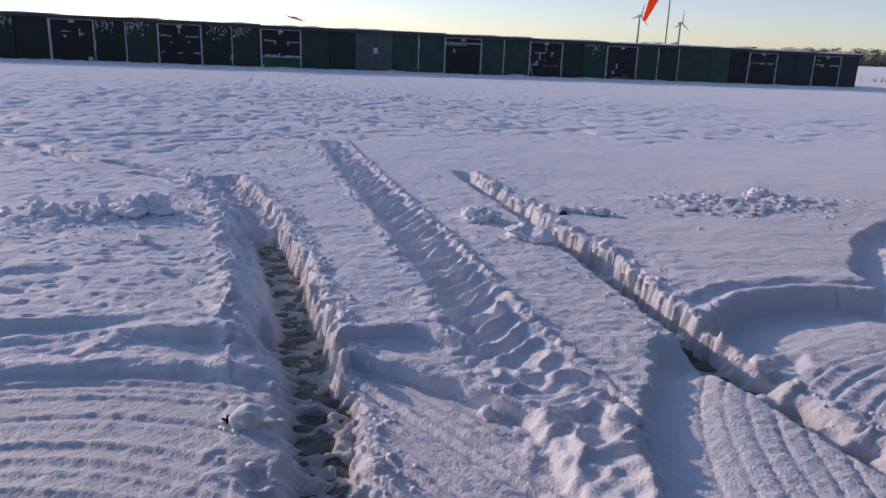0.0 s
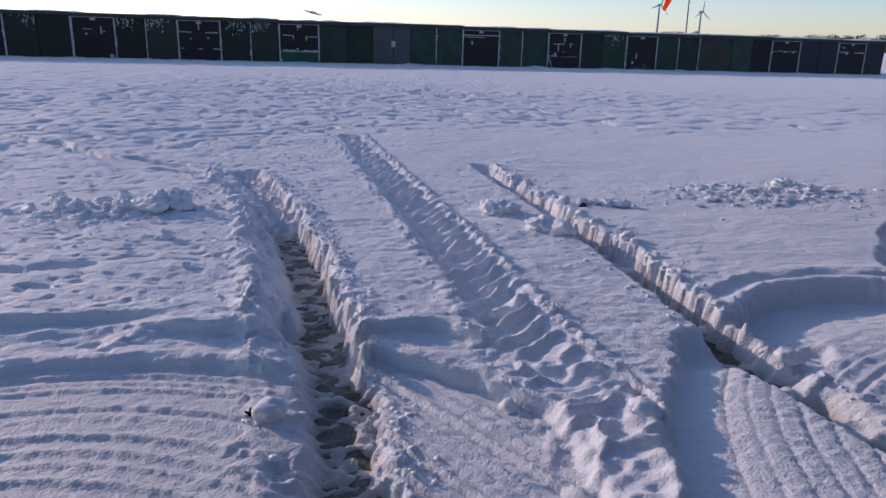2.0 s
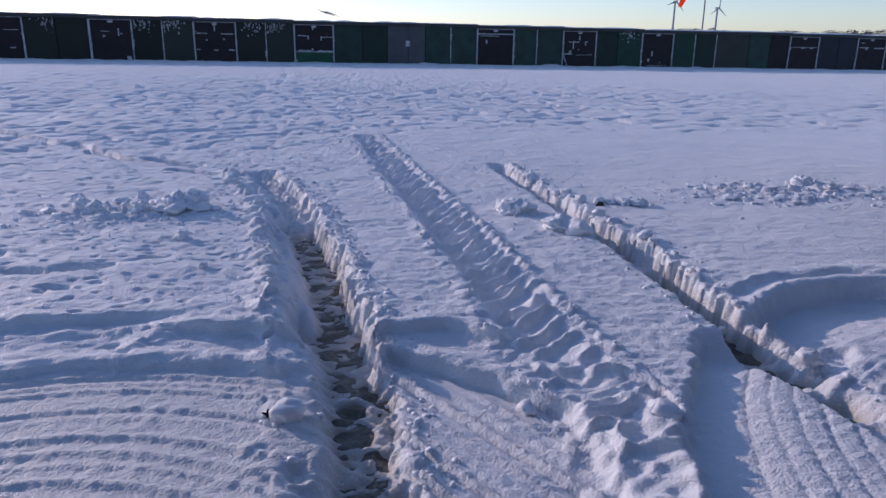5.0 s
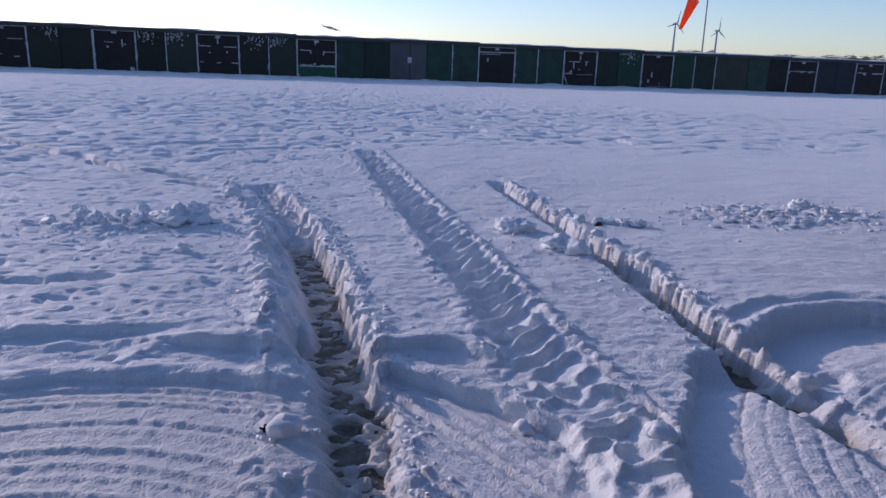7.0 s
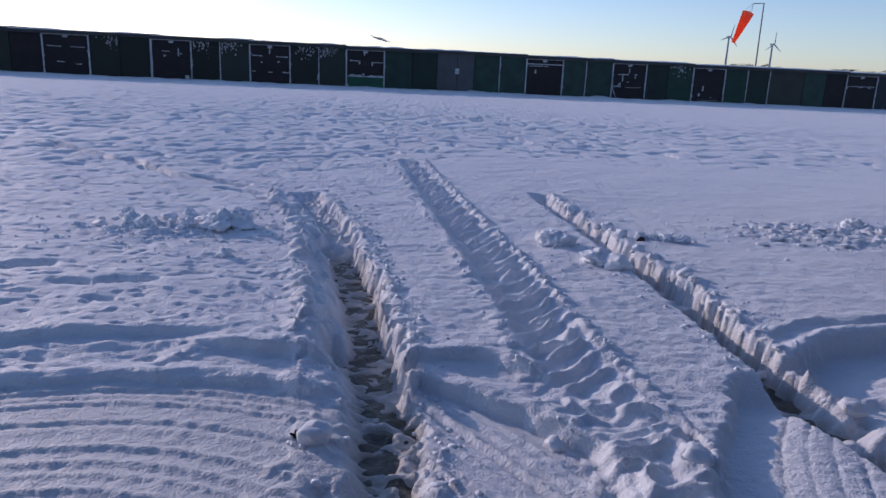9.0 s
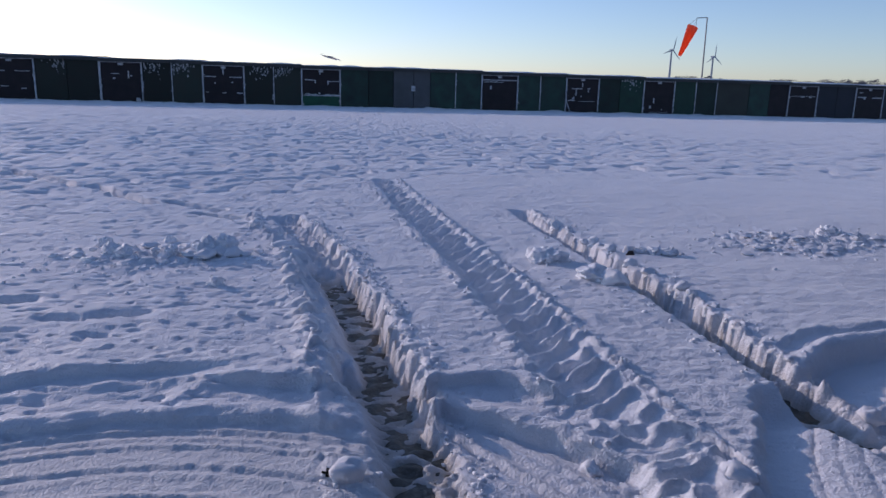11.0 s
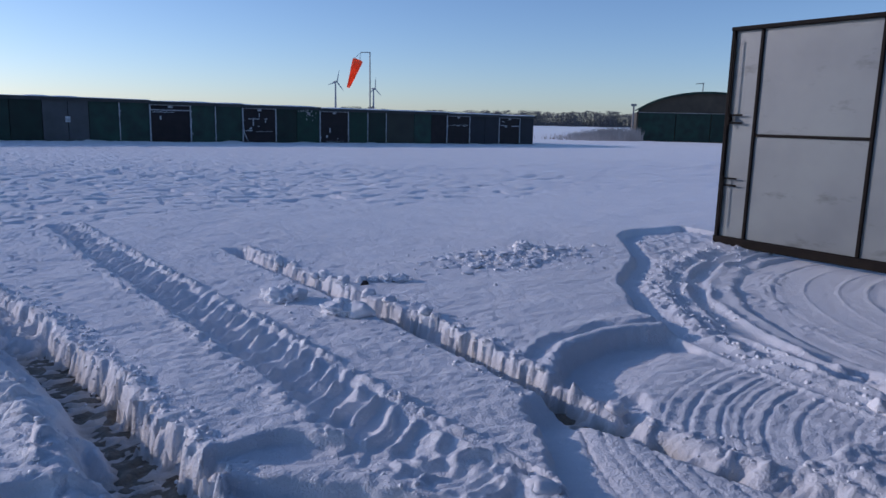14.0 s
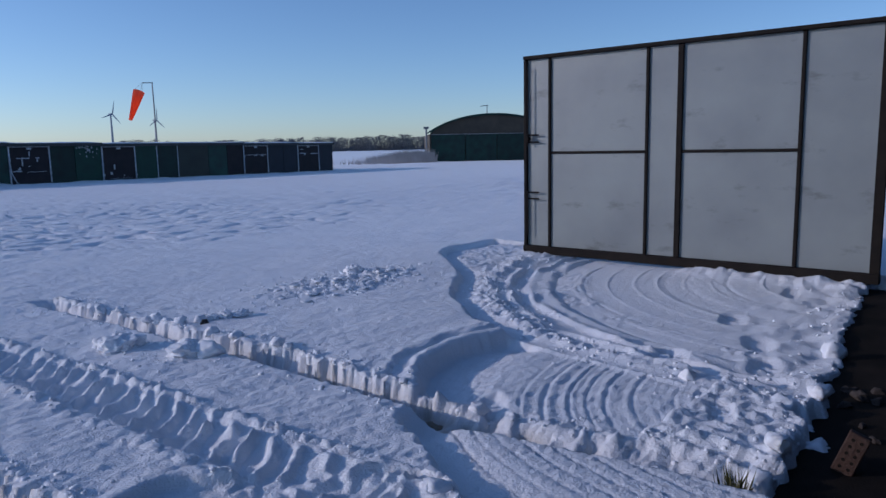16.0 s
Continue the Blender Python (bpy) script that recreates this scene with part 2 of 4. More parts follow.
def lie(x, y):
    """The gentle fall of the field towards the row's far end."""
    return (-0.0065 * np.clip(x - 8, -45, 26) - 0.05) * step(y, 12, 40)


def edge_of_snow(x):
    return 1.15 + np.clip(x - 2.45, -0.6, 5.6) * 0.171


def grooves(r, spacing, seed):
    """Fine scratches along a sweep, as a function of its radius."""
    zero = np.zeros_like(r)
    return 0.6 * grain(r / spacing, zero + 0.37, seed) + 0.4 * grain(r / (spacing * 0.37), zero + 0.71, seed + 1)


def open_field(x, y):
    far = step(y - 4 * step(x, -2, 1.5), 7.5, 11) + step(-x, 1.5, 4) * 0.3 + step(x, 6, 10) * 0.3
    far = np.clip(far, 0.0, 1)
    z = 0.025 * grain(x / 3.1, y / 3.1, 1) + 0.012 * grain(x / 0.8, y / 0.7, 2) + lie(x, y)
    # wind-scoured streaks on the open field
    wind = grain(x / 0.46 + 0.4 * grain(x, y, 9), y / 0.26, 3)
    wind2 = grain(x / 0.30, y / 0.17, 4)
    drift = 0.55 + 0.45 * grain(x / 9, y / 9, 5)
    fade = 1 - step(y, 60, 160)
    pit = step(-wind, 0.18, 0.42)
    pit2 = step(-wind2, 0.18, 0.45)
    wind3 = grain(x / 0.42 + 0.5 * grain(x / 0.7, y / 0.7, 91), y / 0.36, 92)
    wind4 = grain(x / 0.24 + 0.3 * grain(x / 0.5, y / 0.5, 94), y / 0.19, 93)
    wind5 = grain(x / 0.9, y / 0.8, 95)
    open_part = step(y - 2.5 * step(x, -2, 1.5), 8.0, 10.5) * fade * (0.75 + 0.4 * drift) * (1 - 0.4 * step(x, 0, 11)) * (0.65 + 0.35 * step(y, 11, 16)) * (1 - 0.55 * step(y, 18, 34))
    z += open_part * (0.03 * np.minimum(wind5, 0.3) + 0.02 * np.minimum(wind3, 0.3) - 0.05 * step(-wind3, 0.24, 0.5) - 0.035 * step(-wind4, 0.26, 0.48))
    z += 0.6 * far * fade * drift * (1.0 - 0.6 * step(x, 0, 11)) * (0.02 * np.minimum(wind, 0.2) - 0.05 * pit - 0.04 * pit2)
    close = 1 - step(y, 9, 15)
    crust = step(grain(x / 0.45, y / 0.3, 62), -0.1, 0.35)
    z += close * (1 - 0.35 * step(x, 2.2, 3.2)) * (0.007 * grain(x / 0.13, y / 0.08, 6) + 0.010 * grain(x / 0.33, y / 0.22, 61) + 0.005 * grain(x / 0.055, y / 0.035, 63) + 0.003 * grain(x / 0.03, y / 0.022, 65) - 0.012 * (1 - 0.75 * step(x, -0.4, 0.3)) * crust * step(grain(x / 0.14, y / 0.06, 64), 0.1, 0.35))
    pock = step(-grain(x / 0.11, y / 0.075, 66), 0.42, 0.6) * step(grain(x / 0.7, y / 0.6, 67), -0.25, 0.25)
    z -= close * 0.022 * pock * (1 - step(x, -0.4, 0.2))
    return z


def snow_height(x, y):
    return marks(x, y, open_field(x, y))


def scratches(r, spacing, width, seed):
    """Narrow lines at uneven radii."""
    return np.exp(-(grain(r / spacing, np.zeros_like(r) + 0.37, seed) / width) ** 2)


def billow(x, y, seed):
    """Rounded lumps with sharp seams between them."""
    return np.abs(grain(x, y, seed)) + 0.5 * np.abs(grain(x * 2.1, y * 2.1, seed + 500))


def marks(x, y, z):
    """Ruts, sweeps and footprints pressed into the snow."""
    wob = 0.035 * grain(x / 0.5, y / 0.5, 8) + 0.015 * grain(x / 0.12, y / 0.12, 10)

    # sweep A, a short leaf hinged close by
    ra = np.hypot(x - SWEEP_A[0], y - SWEEP_A[1]) + wob
    right = step(x, 0.3, 0.42)
    outer = 2.64 * (1 - right) + (2.87 + 0.17 * step(x, 0.4, 0.8)) * right
    first = 0.055 * (1 - step(ra, 2.80, 2.83)) * (1 - step(x, -1.0, -0.62)) * (1 - right)
    in_a = (x < 1.6)
    drop = np.maximum(first, 0.055 * (1 - step(ra, outer - 0.03, outer)) * np.maximum(right, step(x, -0.95, -0.55) + (1 - step(ra, 2.4, 2.6))).clip(0, 1)) + (0.032 + 0.05 * right) * (1 - step(ra, 2.285 + 0.38 * right, 2.315 + 0.38 * right))
    lip = 0.015 * np.exp(-((ra - outer - 0.03) / 0.05) ** 2) + 0.02 * np.exp(-((ra - 2.37 - 0.38 * right) / 0.05) ** 2)
    swept = 1 - step(ra, 2.2 + 0.38 * right, 2.3 + 0.38 * right)
    # ridges scored by the foot of the leaf
    line = ra - 0.8 * wob
    scored = sum(h * np.exp(-((line - k) / 0.017) ** 2) - 0.3 * h * np.exp(-((line - k + 0.035) / 0.02) ** 2) for k, h in ((2.22, 1.0), (2.15, 0.6), (2.08, 0.9), (1.92, 0.9), (1.83, 0.4), (1.69, 0.9), (1.58, 1.0), (1.49, 0.5), (1.39, 0.8), (1.28, 0.6), (1.15, 0.8)))
    z = np.where(in_a, z * (1 - 0.85 * swept) - drop + lip + swept * (0.003 * grooves(ra - wob * 0.7, 0.11, 11) + 0.009 * scored + 0.004 * scratches(ra - wob * 0.9, 0.05, 0.12, 112) + 0.003 * grain(x / 0.07, y / 0.05, 113) + 0.003 * grain(x / 0.035, y / 0.03, 114)), z)

    # straight wheel lines drawn across the swept patch between the ruts
    across = 0.818 * x + 0.575 * y - 0.4 * wob
    lined = swept * right * in_a * step(y, 1.2, 1.5)
    z = z + lined * (0.022 * scratches(across, 0.16, 0.10, 115) - 0.016 * scratches(across + 0.03, 0.16, 0.10, 115) + 0.012 * scratches(across, 0.07, 0.12, 116))

    # sweep C, the long leaf that stands open, and sweep B, its folding end
    rc = np.hypot(x - SWEEP_C[0], y - SWEEP_C[1]) + 0.24 + 1.2 * wob
    rb = np.hypot(x - SWEEP_B[0], y - SWEEP_B[1]) + wob
    in_c = (x > 2.2) & (x < 8.3)
    bulge = 1.0 * step(-np.arctan2(y - SWEEP_C[1], x - SWEEP_C[0]), -radians(122), -radians(97))
    pinch = 0.25 * step(np.arctan2(y - SWEEP_C[1], x - SWEEP_C[0]), radians(150), radians(172))
    bulge = bulge - pinch
    inside_c = 1 - step(rc - bulge, 4.78, 4.86)
    bowl = np.hypot(x - BOWL[0], y - BOWL[1]) + 1.3 * wob + 0.012 * grain(x / 0.05, y / 0.05, 174)
    free = (1 - inside_c) * step(x, track(y, BANK_C) + 0.04, track(y, BANK_C) + 0.16)
    inside_b = np.maximum(1 - step(bowl, 1.24, 1.31), 1 - step(rb, 1.95, 2.08)) * free
    band_b = (1 - step(bowl + 0.10 * grain(x / 0.5, y / 0.5, 175), 1.42, 1.47)) * free
    ring = np.exp(-((rc + 0.3 * pinch - 4.38) / 0.12) ** 2)
    rough = 0.5 + 0.5 * grain(x / 0.22, y / 0.22, 13)
    chunk = billow(x / 0.12, y / 0.12, 131)
    cz = -0.115 + 0.03 * step(rc, 3.6, 4.45) + ring * (0.005 + 0.025 * rough + 0.025 * chunk) + step(rc, 4.3, 4.5) * (1 - step(rc - bulge, 4.55, 4.7)) * (0.005 + 0.03 * rough + 0.035 * chunk) + 0.05 * np.exp(-((rc - 4.22) / 0.045) ** 2) * (0.5 + grain(x / 0.5, y / 0.5, 141)).clip(0, 1) + 0.04 * np.exp(-((rc - 3.98) / 0.03) ** 2) * (0.4 + grain(x / 0.6, y / 0.6, 142)).clip(0, 1) + step(rc, 3.2, 3.5) * (1 - step(rc, 4.0, 4.2)) * ((0.045 * scratches(rc - 0.6 * wob, 0.5, 0.22, 165) - 0.02 * scratches(rc - 0.6 * wob, 0.3, 0.12, 166)) * (0.6 + 0.8 * grain(x / 0.45, y / 0.45, 143)).clip(0, 1) + 0.022 * chunk * step(grain(x / 0.5, y / 0.5, 144), -0.2, 0.3)) + (1 - step(rc, 4.1, 4.3)) * (0.006 * grooves(rc - wob * 1.1, 0.5, 14) - 0.008 * scratches(rc - wob * 1.05, 0.42, 0.06, 161) + 0.009 * scratches(rc - wob, 0.36, 0.04, 162) + 0.003 * grain(x / 0.09, y / 0.08, 163))
    bz = -0.028 * band_b - inside_b * (0.05 + 0.08 * step(bowl, 0.75, 1.2) * step(y, 2.5, 3.0)) + free * (0.03 * np.exp(-((bowl - 1.35) / 0.05) ** 2) + 0.008 * np.exp(-((bowl - 1.53) / 0.05) ** 2)) * step(y, 2.6, 2.9)
    comb = np.cos(2 * np.pi * (rb - wob * 0.8) / 0.135 + 2.0 * grain(rb / 0.25, rb * 0, 17))
    bz = bz + inside_b * step(rb, 0.3, 0.5) * (1 - step(rb, 1.9, 2.0)) * (0.55 + 0.6 * grain(rb / 0.3, y / 0.6, 172)).clip(0.1, 1) * (0.006 * comb - 0.02 * np.clip(comb, 0, 1) ** 4) + inside_b * step(rb, 0.3, 0.5) * (0.004 * grain(x / 0.08, y / 0.07, 173) + 0.006 * grooves(rb - wob * 0.8, 0.12, 18))
    z = np.where(in_c, inside_c * (cz + 0.3 * z) + (1 - inside_c) * (z + bz), z)

    # snow heaped against the foot of the door
    foot = 8.10 - 0.0708 * (y - 2.05) - x
    z = z + np.exp(-((foot - 0.02) / 0.22) ** 2) * step(-y, -4.4, -4.0) * (x < 8.4) * (0.05 + 0.07 * billow(x / 0.3, y / 0.35, 19))

    # trampled snow along the threshold
    depth_in = 0.3 + 0.8 * step(x, 3.6, 4.8)
    tread = np.clip((edge_of_snow(x) + depth_in - y) / (0.8 * depth_in), 0, 1) * step(x, 2.5, 2.8) * (1 - step(x, 8.2, 8.6))
    z = z + tread * ((0.02 + 0.02 * step(x, 4, 5)) * grain(x / 0.3, y / 0.24, 20) + 0.007 * grain(x / 0.1, y / 0.09, 211) - 0.005)

    # rut A, worn down to the soil
    d = x - track(y, RUT_A) - 0.02 * grain(y / 0.35, y * 0, 22)
    wx, wy = x + 0.03 * grain(x / 0.1, y / 0.1, 230), y + 0.03 * grain(x / 0.1, y / 0.1, 231)
    seam, lump = cells(wx / 0.13, wy / 0.12, 23)
    small, chip = cells(wx / 0.055, wy / 0.05, 24)
    block = step(seam, 0.0, 0.22)
    cleft, column = cells(wy / 0.10, wx / 0.4, 234)
    flute = 0.065 * column + 0.035 * grain(y / 0.4, x / 0.3, 232) + 0.04 * grain(y / 0.9, x / 2.0, 235) - 0.025 * (1 - step(cleft, 0.0, 0.2)) + 0.015 * chip + 0.006 * grain(y / 0.03, x / 0.03, 241)
    lft = 0.09 * grain(y / 0.35, x / 0.3, 25) + 0.04 * grain(y / 0.11, x / 0.1, 251) + 0.03 * (chip - 0.5)
    on = 1 - step(y, 7.72, 7.92)
    cut = step(d, -0.25 + lft, -0.07 + lft) * (1 - step(d, 0.115 + flute, 0.195 + flute)) * on
    # the trench floor: slush trodden and printed over bare soil
    bars = np.cos(2 * np.pi * (y + 0.05 * grain(x / 0.15, y / 0.15, 261)) / 0.085)
    trod, shard = cells(wx / 0.10, wy / 0.05, 263)
    floor = (-0.203 + 0.10 * step(y + 0.4 * grain(x / 0.3, y / 0.3, 260), 5.4, 6.3) + 0.022 * grain(x / 0.16, y / 0.2, 26) + 0.011 * bars * step(grain(x / 0.2, y / 0.3, 264), -0.3, 0.2)
             + 0.022 * (shard - 0.5) * step(trod, 0, 0.2) + 0.010 * grain(x / 0.04, y / 0.025, 271)
             + 0.10 * step(-d, 0.02, 0.15) * step(grain(x / 0.2, y / 0.4, 262), -0.5, 0.1) + 0.05 * step(y, 5.4, 6.3) * (chip - 0.4))
    for px, py, pr in ((0.24, 2.72, 0.075), (0.27, 2.5, 0.09), (0.40, 2.30, 0.06), (-0.33, 5.75, 0.06), (-0.24, 5.35, 0.06)):
        floor = floor - 0.03 * (1 - step(np.hypot(x - px, (y - py) * 0.9) + 0.2 * wob, 0.6 * pr, pr)) + 0.015 * np.exp(-((np.hypot(x - px, y - py) - 1.2 * pr) / 0.03) ** 2)
    uneven = np.clip(0.55 + 0.9 * grain(x / 0.6, y / 0.45, 233), 0.1, 1.2)
    right_rim = uneven * np.exp(-((d - 0.25) / 0.06) ** 2) * (-0.01 + 0.025 * column + 0.035 * lump * block + 0.02 * chip)
    left_rim = (0.35 + 0.65 * step(y, 2.9, 3.5)) * np.exp(-((d + 0.32) / 0.09) ** 2) * (0.075 * lump ** 2 * block + 0.015 * chip)
    z = (z + on * (right_rim + left_rim)) * (1 - cut) + floor * cut + 4 * cut * (1 - cut) * step(d, -0.05, 0.05) * (0.05 * (chip - 0.5) * step(small, 0, 0.2) - 0.03 * (1 - block))

    # rut B, printed by tyre lugs
    d = x - track(y, RUT_B)
    on = (1 - step(y, 10.85, 11.0))
    jag = 0.018 * grain(y / 0.09, x / 0.1, 30) + 0.01 * grain(y / 0.035, x / 0.035, 301)
    narrow = 0.05 * step(y, 7, 10.5)
    cut = step(d, -0.23 + narrow + jag, -0.16 + narrow + jag) * (1 - step(d, 0.10 - narrow + 2.2 * jag, 0.225 - narrow + 2.2 * jag)) * on
    phase = (y - 0.45 * d - 1.6 * d * np.abs(d) - 0.05 * grain(x / 0.2, y / 0.3, 31)) / 0.175
    saw = phase - np.floor(phase)
    saw = np.where(saw < 0.38, saw / 0.76, 0.5 + (saw - 0.38) / 1.24)
    lug = 0.5 - 0.5 * np.cos(2 * np.pi * saw)
    worn = step(y, 2.7, 3.3)
    seam, lump = cells(x / 0.11, y / 0.10, 32)
    block = step(seam, 0.0, 0.25)
    tilt = 0.05 * step(d, -0.10, 0.20)
    hollow = grain(x / 0.19 + 0.4 * grain(x / 0.3, y / 0.3, 335), y / 0.15, 333)
    crest = np.exp(-(hollow / 0.2) ** 2) * (0.5 + 0.6 * grain(x / 0.3, y / 0.3, 336)).clip(0.1, 1)
    floor = (-0.072 - 0.015 * step(y, 4, 8) + tilt + worn * (0.05 + 0.045 * grain(x / 0.1, y / 0.16, 310)) * lug ** 2.4
             + (1 - worn) * (0.07 * crest + 0.012 * grain(x / 0.07, y / 0.06, 331) + 0.005) + 0.005 * grain(x / 0.04, y / 0.04, 34) + 0.014 * grain(x / 0.09, y / 0.08, 341))
    rim = on * (0.35 + 0.65 * worn) * (np.exp(-((d - 0.23) / 0.05) ** 2) * (0.04 * lump * block + 0.012 * lug * worn) + np.exp(-((d + 0.27) / 0.07) ** 2) * 0.035 * lump ** 2 * block)
    churn = (1 - worn) * np.exp(-(d / 0.36) ** 2) * (0.012 * lump * block + 0.02 * grain(x / 0.12, y / 0.12, 334))
    z = (z + rim + churn) * (1 - cut) + floor * cut

    # a pressed lane beside rut C, ribbed by a tyre
    d = x - track(y, LANE_EDGE) - 0.4 * wob
    cut = step(d + 0.03 * grain(x / 0.08, y / 0.08, 370), -0.01, 0.06) * (1 - step(x, track(y, BANK_C) - 0.25, track(y, BANK_C) - 0.12)) * (1 - step(y + 0.6 * wob, 2.98, 3.2))
    ribs = np.cos(2 * np.pi * (d - 0.02 * y) / 0.115)
    nick = grain(x / 0.06, y / 0.035, 371)
    floor = -0.09 + 0.035 * step(d, 0.10, 0.45) - 0.05 * step(y, 2.75, 2.95) + step(d, 0.13, 0.2) * (0.0035 * nick - 0.015 * np.clip(ribs, 0, 1) ** 14 * (0.45 + 0.9 * np.abs(grain(d / 0.2, y / 0.5, 372)))) + 0.004 * grain(x / 0.05, y / 0.03, 37)
    z = z * (1 - cut) + floor * cut

    # rut C, narrow, with a tall crumbled bank
    d = x - track(y, RUT_C)
    on = 1 - step(y, 8.25, 8.42)
    seam, lump = cells(wx / 0.15, wy / 0.13, 38)
    small, chip = cells(wx / 0.06, wy / 0.055, 39)
    block, bit_ = step(seam, 0.0, 0.22), step(small, 0.0, 0.25)
    near = 1 - step(y, 2.7, 3.4)
    cleft, column = cells(wy / 0.12, wx / 0.5, 393)
    flute = 0.02 + (0.05 - 0.035 * near) * column + 0.045 * lump * block + 0.03 * grain(y / 0.35, x / 0.3, 392) + 0.05 * grain(y / 0.8, x / 2.0, 394) - 0.025 * (1 - step(cleft, 0.0, 0.3)) + 0.02 * chip * bit_ + 0.006 * grain(y / 0.03, x / 0.03, 391)
    lft = 0.03 * grain(y / 0.25, x / 0.5, 40) + 0.02 * grain(y / 0.08, x / 0.1, 401)
    cut = step(d, -0.125 + 0.7 * lft, -0.08 + 0.7 * lft) * (1 - step(d, 0.03 + flute, 0.095 + flute + 0.20 * near)) * on
    bare = np.maximum(step(grain(y / 0.3, y * 0, 411), -0.3 + 0.3 * near, -0.1 + 0.3 * near), step(y, 3.0, 3.15) * (1 - step(y, 4.1, 4.4))) * (1 - step(y, 5.2, 5.8))
    floor = -0.15 - 0.10 * bare * np.exp(-((d - 0.02) / 0.13) ** 2) + 0.022 * grain(x / 0.14, y / 0.12, 41) + 0.016 * grain(x / 0.05, y / 0.05, 42)
    wide = 0.07 + 0.05 * near
    rim = uneven * on * np.exp(-((d - 0.13 - 0.6 * wide) / wide) ** 2) * (0.02 * column + (-0.015 + (0.05 - 0.025 * near) * lump * block + 0.01 * chip * bit_) - 0.012 * (1 - block))
    z = (z + rim) * (1 - cut) + floor * cut + 4 * cut * (1 - cut) * step(d, 0, 0.06) * (1 - 0.5 * near) * (0.03 * (chip * bit_ - 0.5) - 0.04 * (1 - block))

    # sledge marks, scuffs and single footprints
    strides = [(x0, y0, x1, y1, 0.08, 0.08) for x0, y0, x1, y1 in ((-5.95, 11.3, -5.1, 10.95), (-5.62, 11.5, -4.6, 10.5), (-5.0, 10.85, -3.93, 9.85), (-3.83, 10.0, -2.95, 9.0), (-3.3, 9.25, -2.59, 8.57), (-2.45, 8.72, -1.73, 8.21), (-1.95, 8.02, -1.41, 7.66))]
    for x0, y0, x1, y1, w, deep in (*strides, (-1.66, 4.3, -1.40, 4.36, 0.075, 0.07), (-1.96, 4.24, -1.78, 4.24, 0.06, 0.06), (-2.45, 4.55, -2.25, 4.66, 0.08, 0.06),
                                    (-2.3, 4.05, -2.05, 4.0, 0.06, 0.04), (-1.62, 3.96, -1.5, 3.95, 0.05, 0.035), (0.16, 2.36, 0.2, 2.5, 0.07, 0.02), 
                                    (4.05, 2.15, 4.2, 2.3, 0.12, 0.03),
                                    (2.55, 2.85, 2.75, 3.0, 0.09, 0.05), (2.28, 3.25, 2.45, 3.3, 0.08, 0.06), 
                                    (3.3, 1.75, 3.5, 1.85, 0.08, 0.03), (5.78, 2.68, 6.02, 2.76, 0.13, 0.035), (5.12, 2.2, 5.34, 2.3, 0.13, 0.045), (4.25, 2.45, 4.4, 2.62, 0.14, 0.06), (4.5, 1.95, 4.7, 2.0, 0.13, 0.04), (7.2, 2.66, 7.7, 2.75, 0.09, 0.025)):
        ax, ay = x1 - x0, y1 - y0
        k = np.clip(((x - x0) * ax + (y - y0) * ay) / (ax * ax + ay * ay), 0, 1)
        away = np.hypot(x - x0 - k * ax, y - y0 - k * ay) + 0.3 * wob
        z = z - deep * (1 - step(away, w * (0.7 if w == 0.08 else 0.3), w * 1.1)) 

    # crumbs pressed into the surface round the two heaps
    for hx, hy, sx, sy in ((-1.75, 5.85, 0.65, 0.35), (4.45, 6.6, 0.95, 0.5)):
        near = np.exp(-((x - hx) / sx) ** 2 - ((y - hy) / sy) ** 2)
        seam, lump = cells(x / 0.13, y / 0.09, 45)
        z = z + near * step(seam, 0.0, 0.3) * (0.01 + 0.06 * lump ** 2)

    # the ragged end of the snow at the threshold
    gone = 1 - step(y - edge_of_snow(x) + 0.09 * grain(x / 0.35, y / 0.35, 46) + 0.05 * grain(x / 0.11, y / 0.11, 47), -0.06, 0.06)
    c, k = math.cos(math.atan(0.171)), math.sin(math.atan(0.171))
    u, v = (x - 2.45) * c + (y - 0.8) * k, (y - 0.8) * c - (x - 2.45) * k
    return z - 0.45 * gone * (u > -3.98) * (u < 6.08) * (v > -12.08)


xs = [-v for v in reversed(reach(4.0, 26.0, 0.035, 1.012) + reach(26.4, 4000, 0.4, 1.07))] + spaced((-4.0, -1.9, 0.028), (-1.9, -1.0, 0.02), (-1.0, 3.0, 0.0145), (3.0, 5.2, 0.018), (5.2, 9.0, 0.028)) + reach(9.0, 30.0, 0.05, 1.02) + reach(30.6, 4000, 0.6, 1.07)
ys = [-v for v in reversed(reach(0.5, 4000, 0.4, 1.25))] + spaced((-0.5, 1.0, 0.1), (1.0, 3.6, 0.0135), (3.6, 5.6, 0.017), (5.6, 8.6, 0.025), (8.6, 12.0, 0.035), (12.0, 20.0, 0.055)) + reach(20.0, 39.0, 0.065, 1.016) + reach(39.4, 4000, 0.4, 1.06)
gx, gy = np.meshgrid(np.array(xs), np.array(ys))
gz = open_field(gx, gy)
i0, i1, j1 = np.searchsorted(xs, -6.0), np.searchsorted(xs, 11.0), np.searchsorted(ys, 12.0)
gz[:j1, i0:i1] = marks(gx[:j1, i0:i1], gy[:j1, i0:i1], gz[:j1, i0:i1])
by_a, by_c = gx - track(gy, BANK_A), gx - track(gy, BANK_C)
by_rut = np.maximum(step(by_a, -0.5, -0.3) * (1 - step(by_a, 0.06, 0.2)), step(by_c, -0.4, -0.3) * (1 - step(by_c, 0.08, 0.3))) * (1 - step(gy, 6.5, 8.0))
blotch = np.clip(0.6 + 0.6 * grain(gx / 0.09, gy / 0.06, 70), 0, 1)
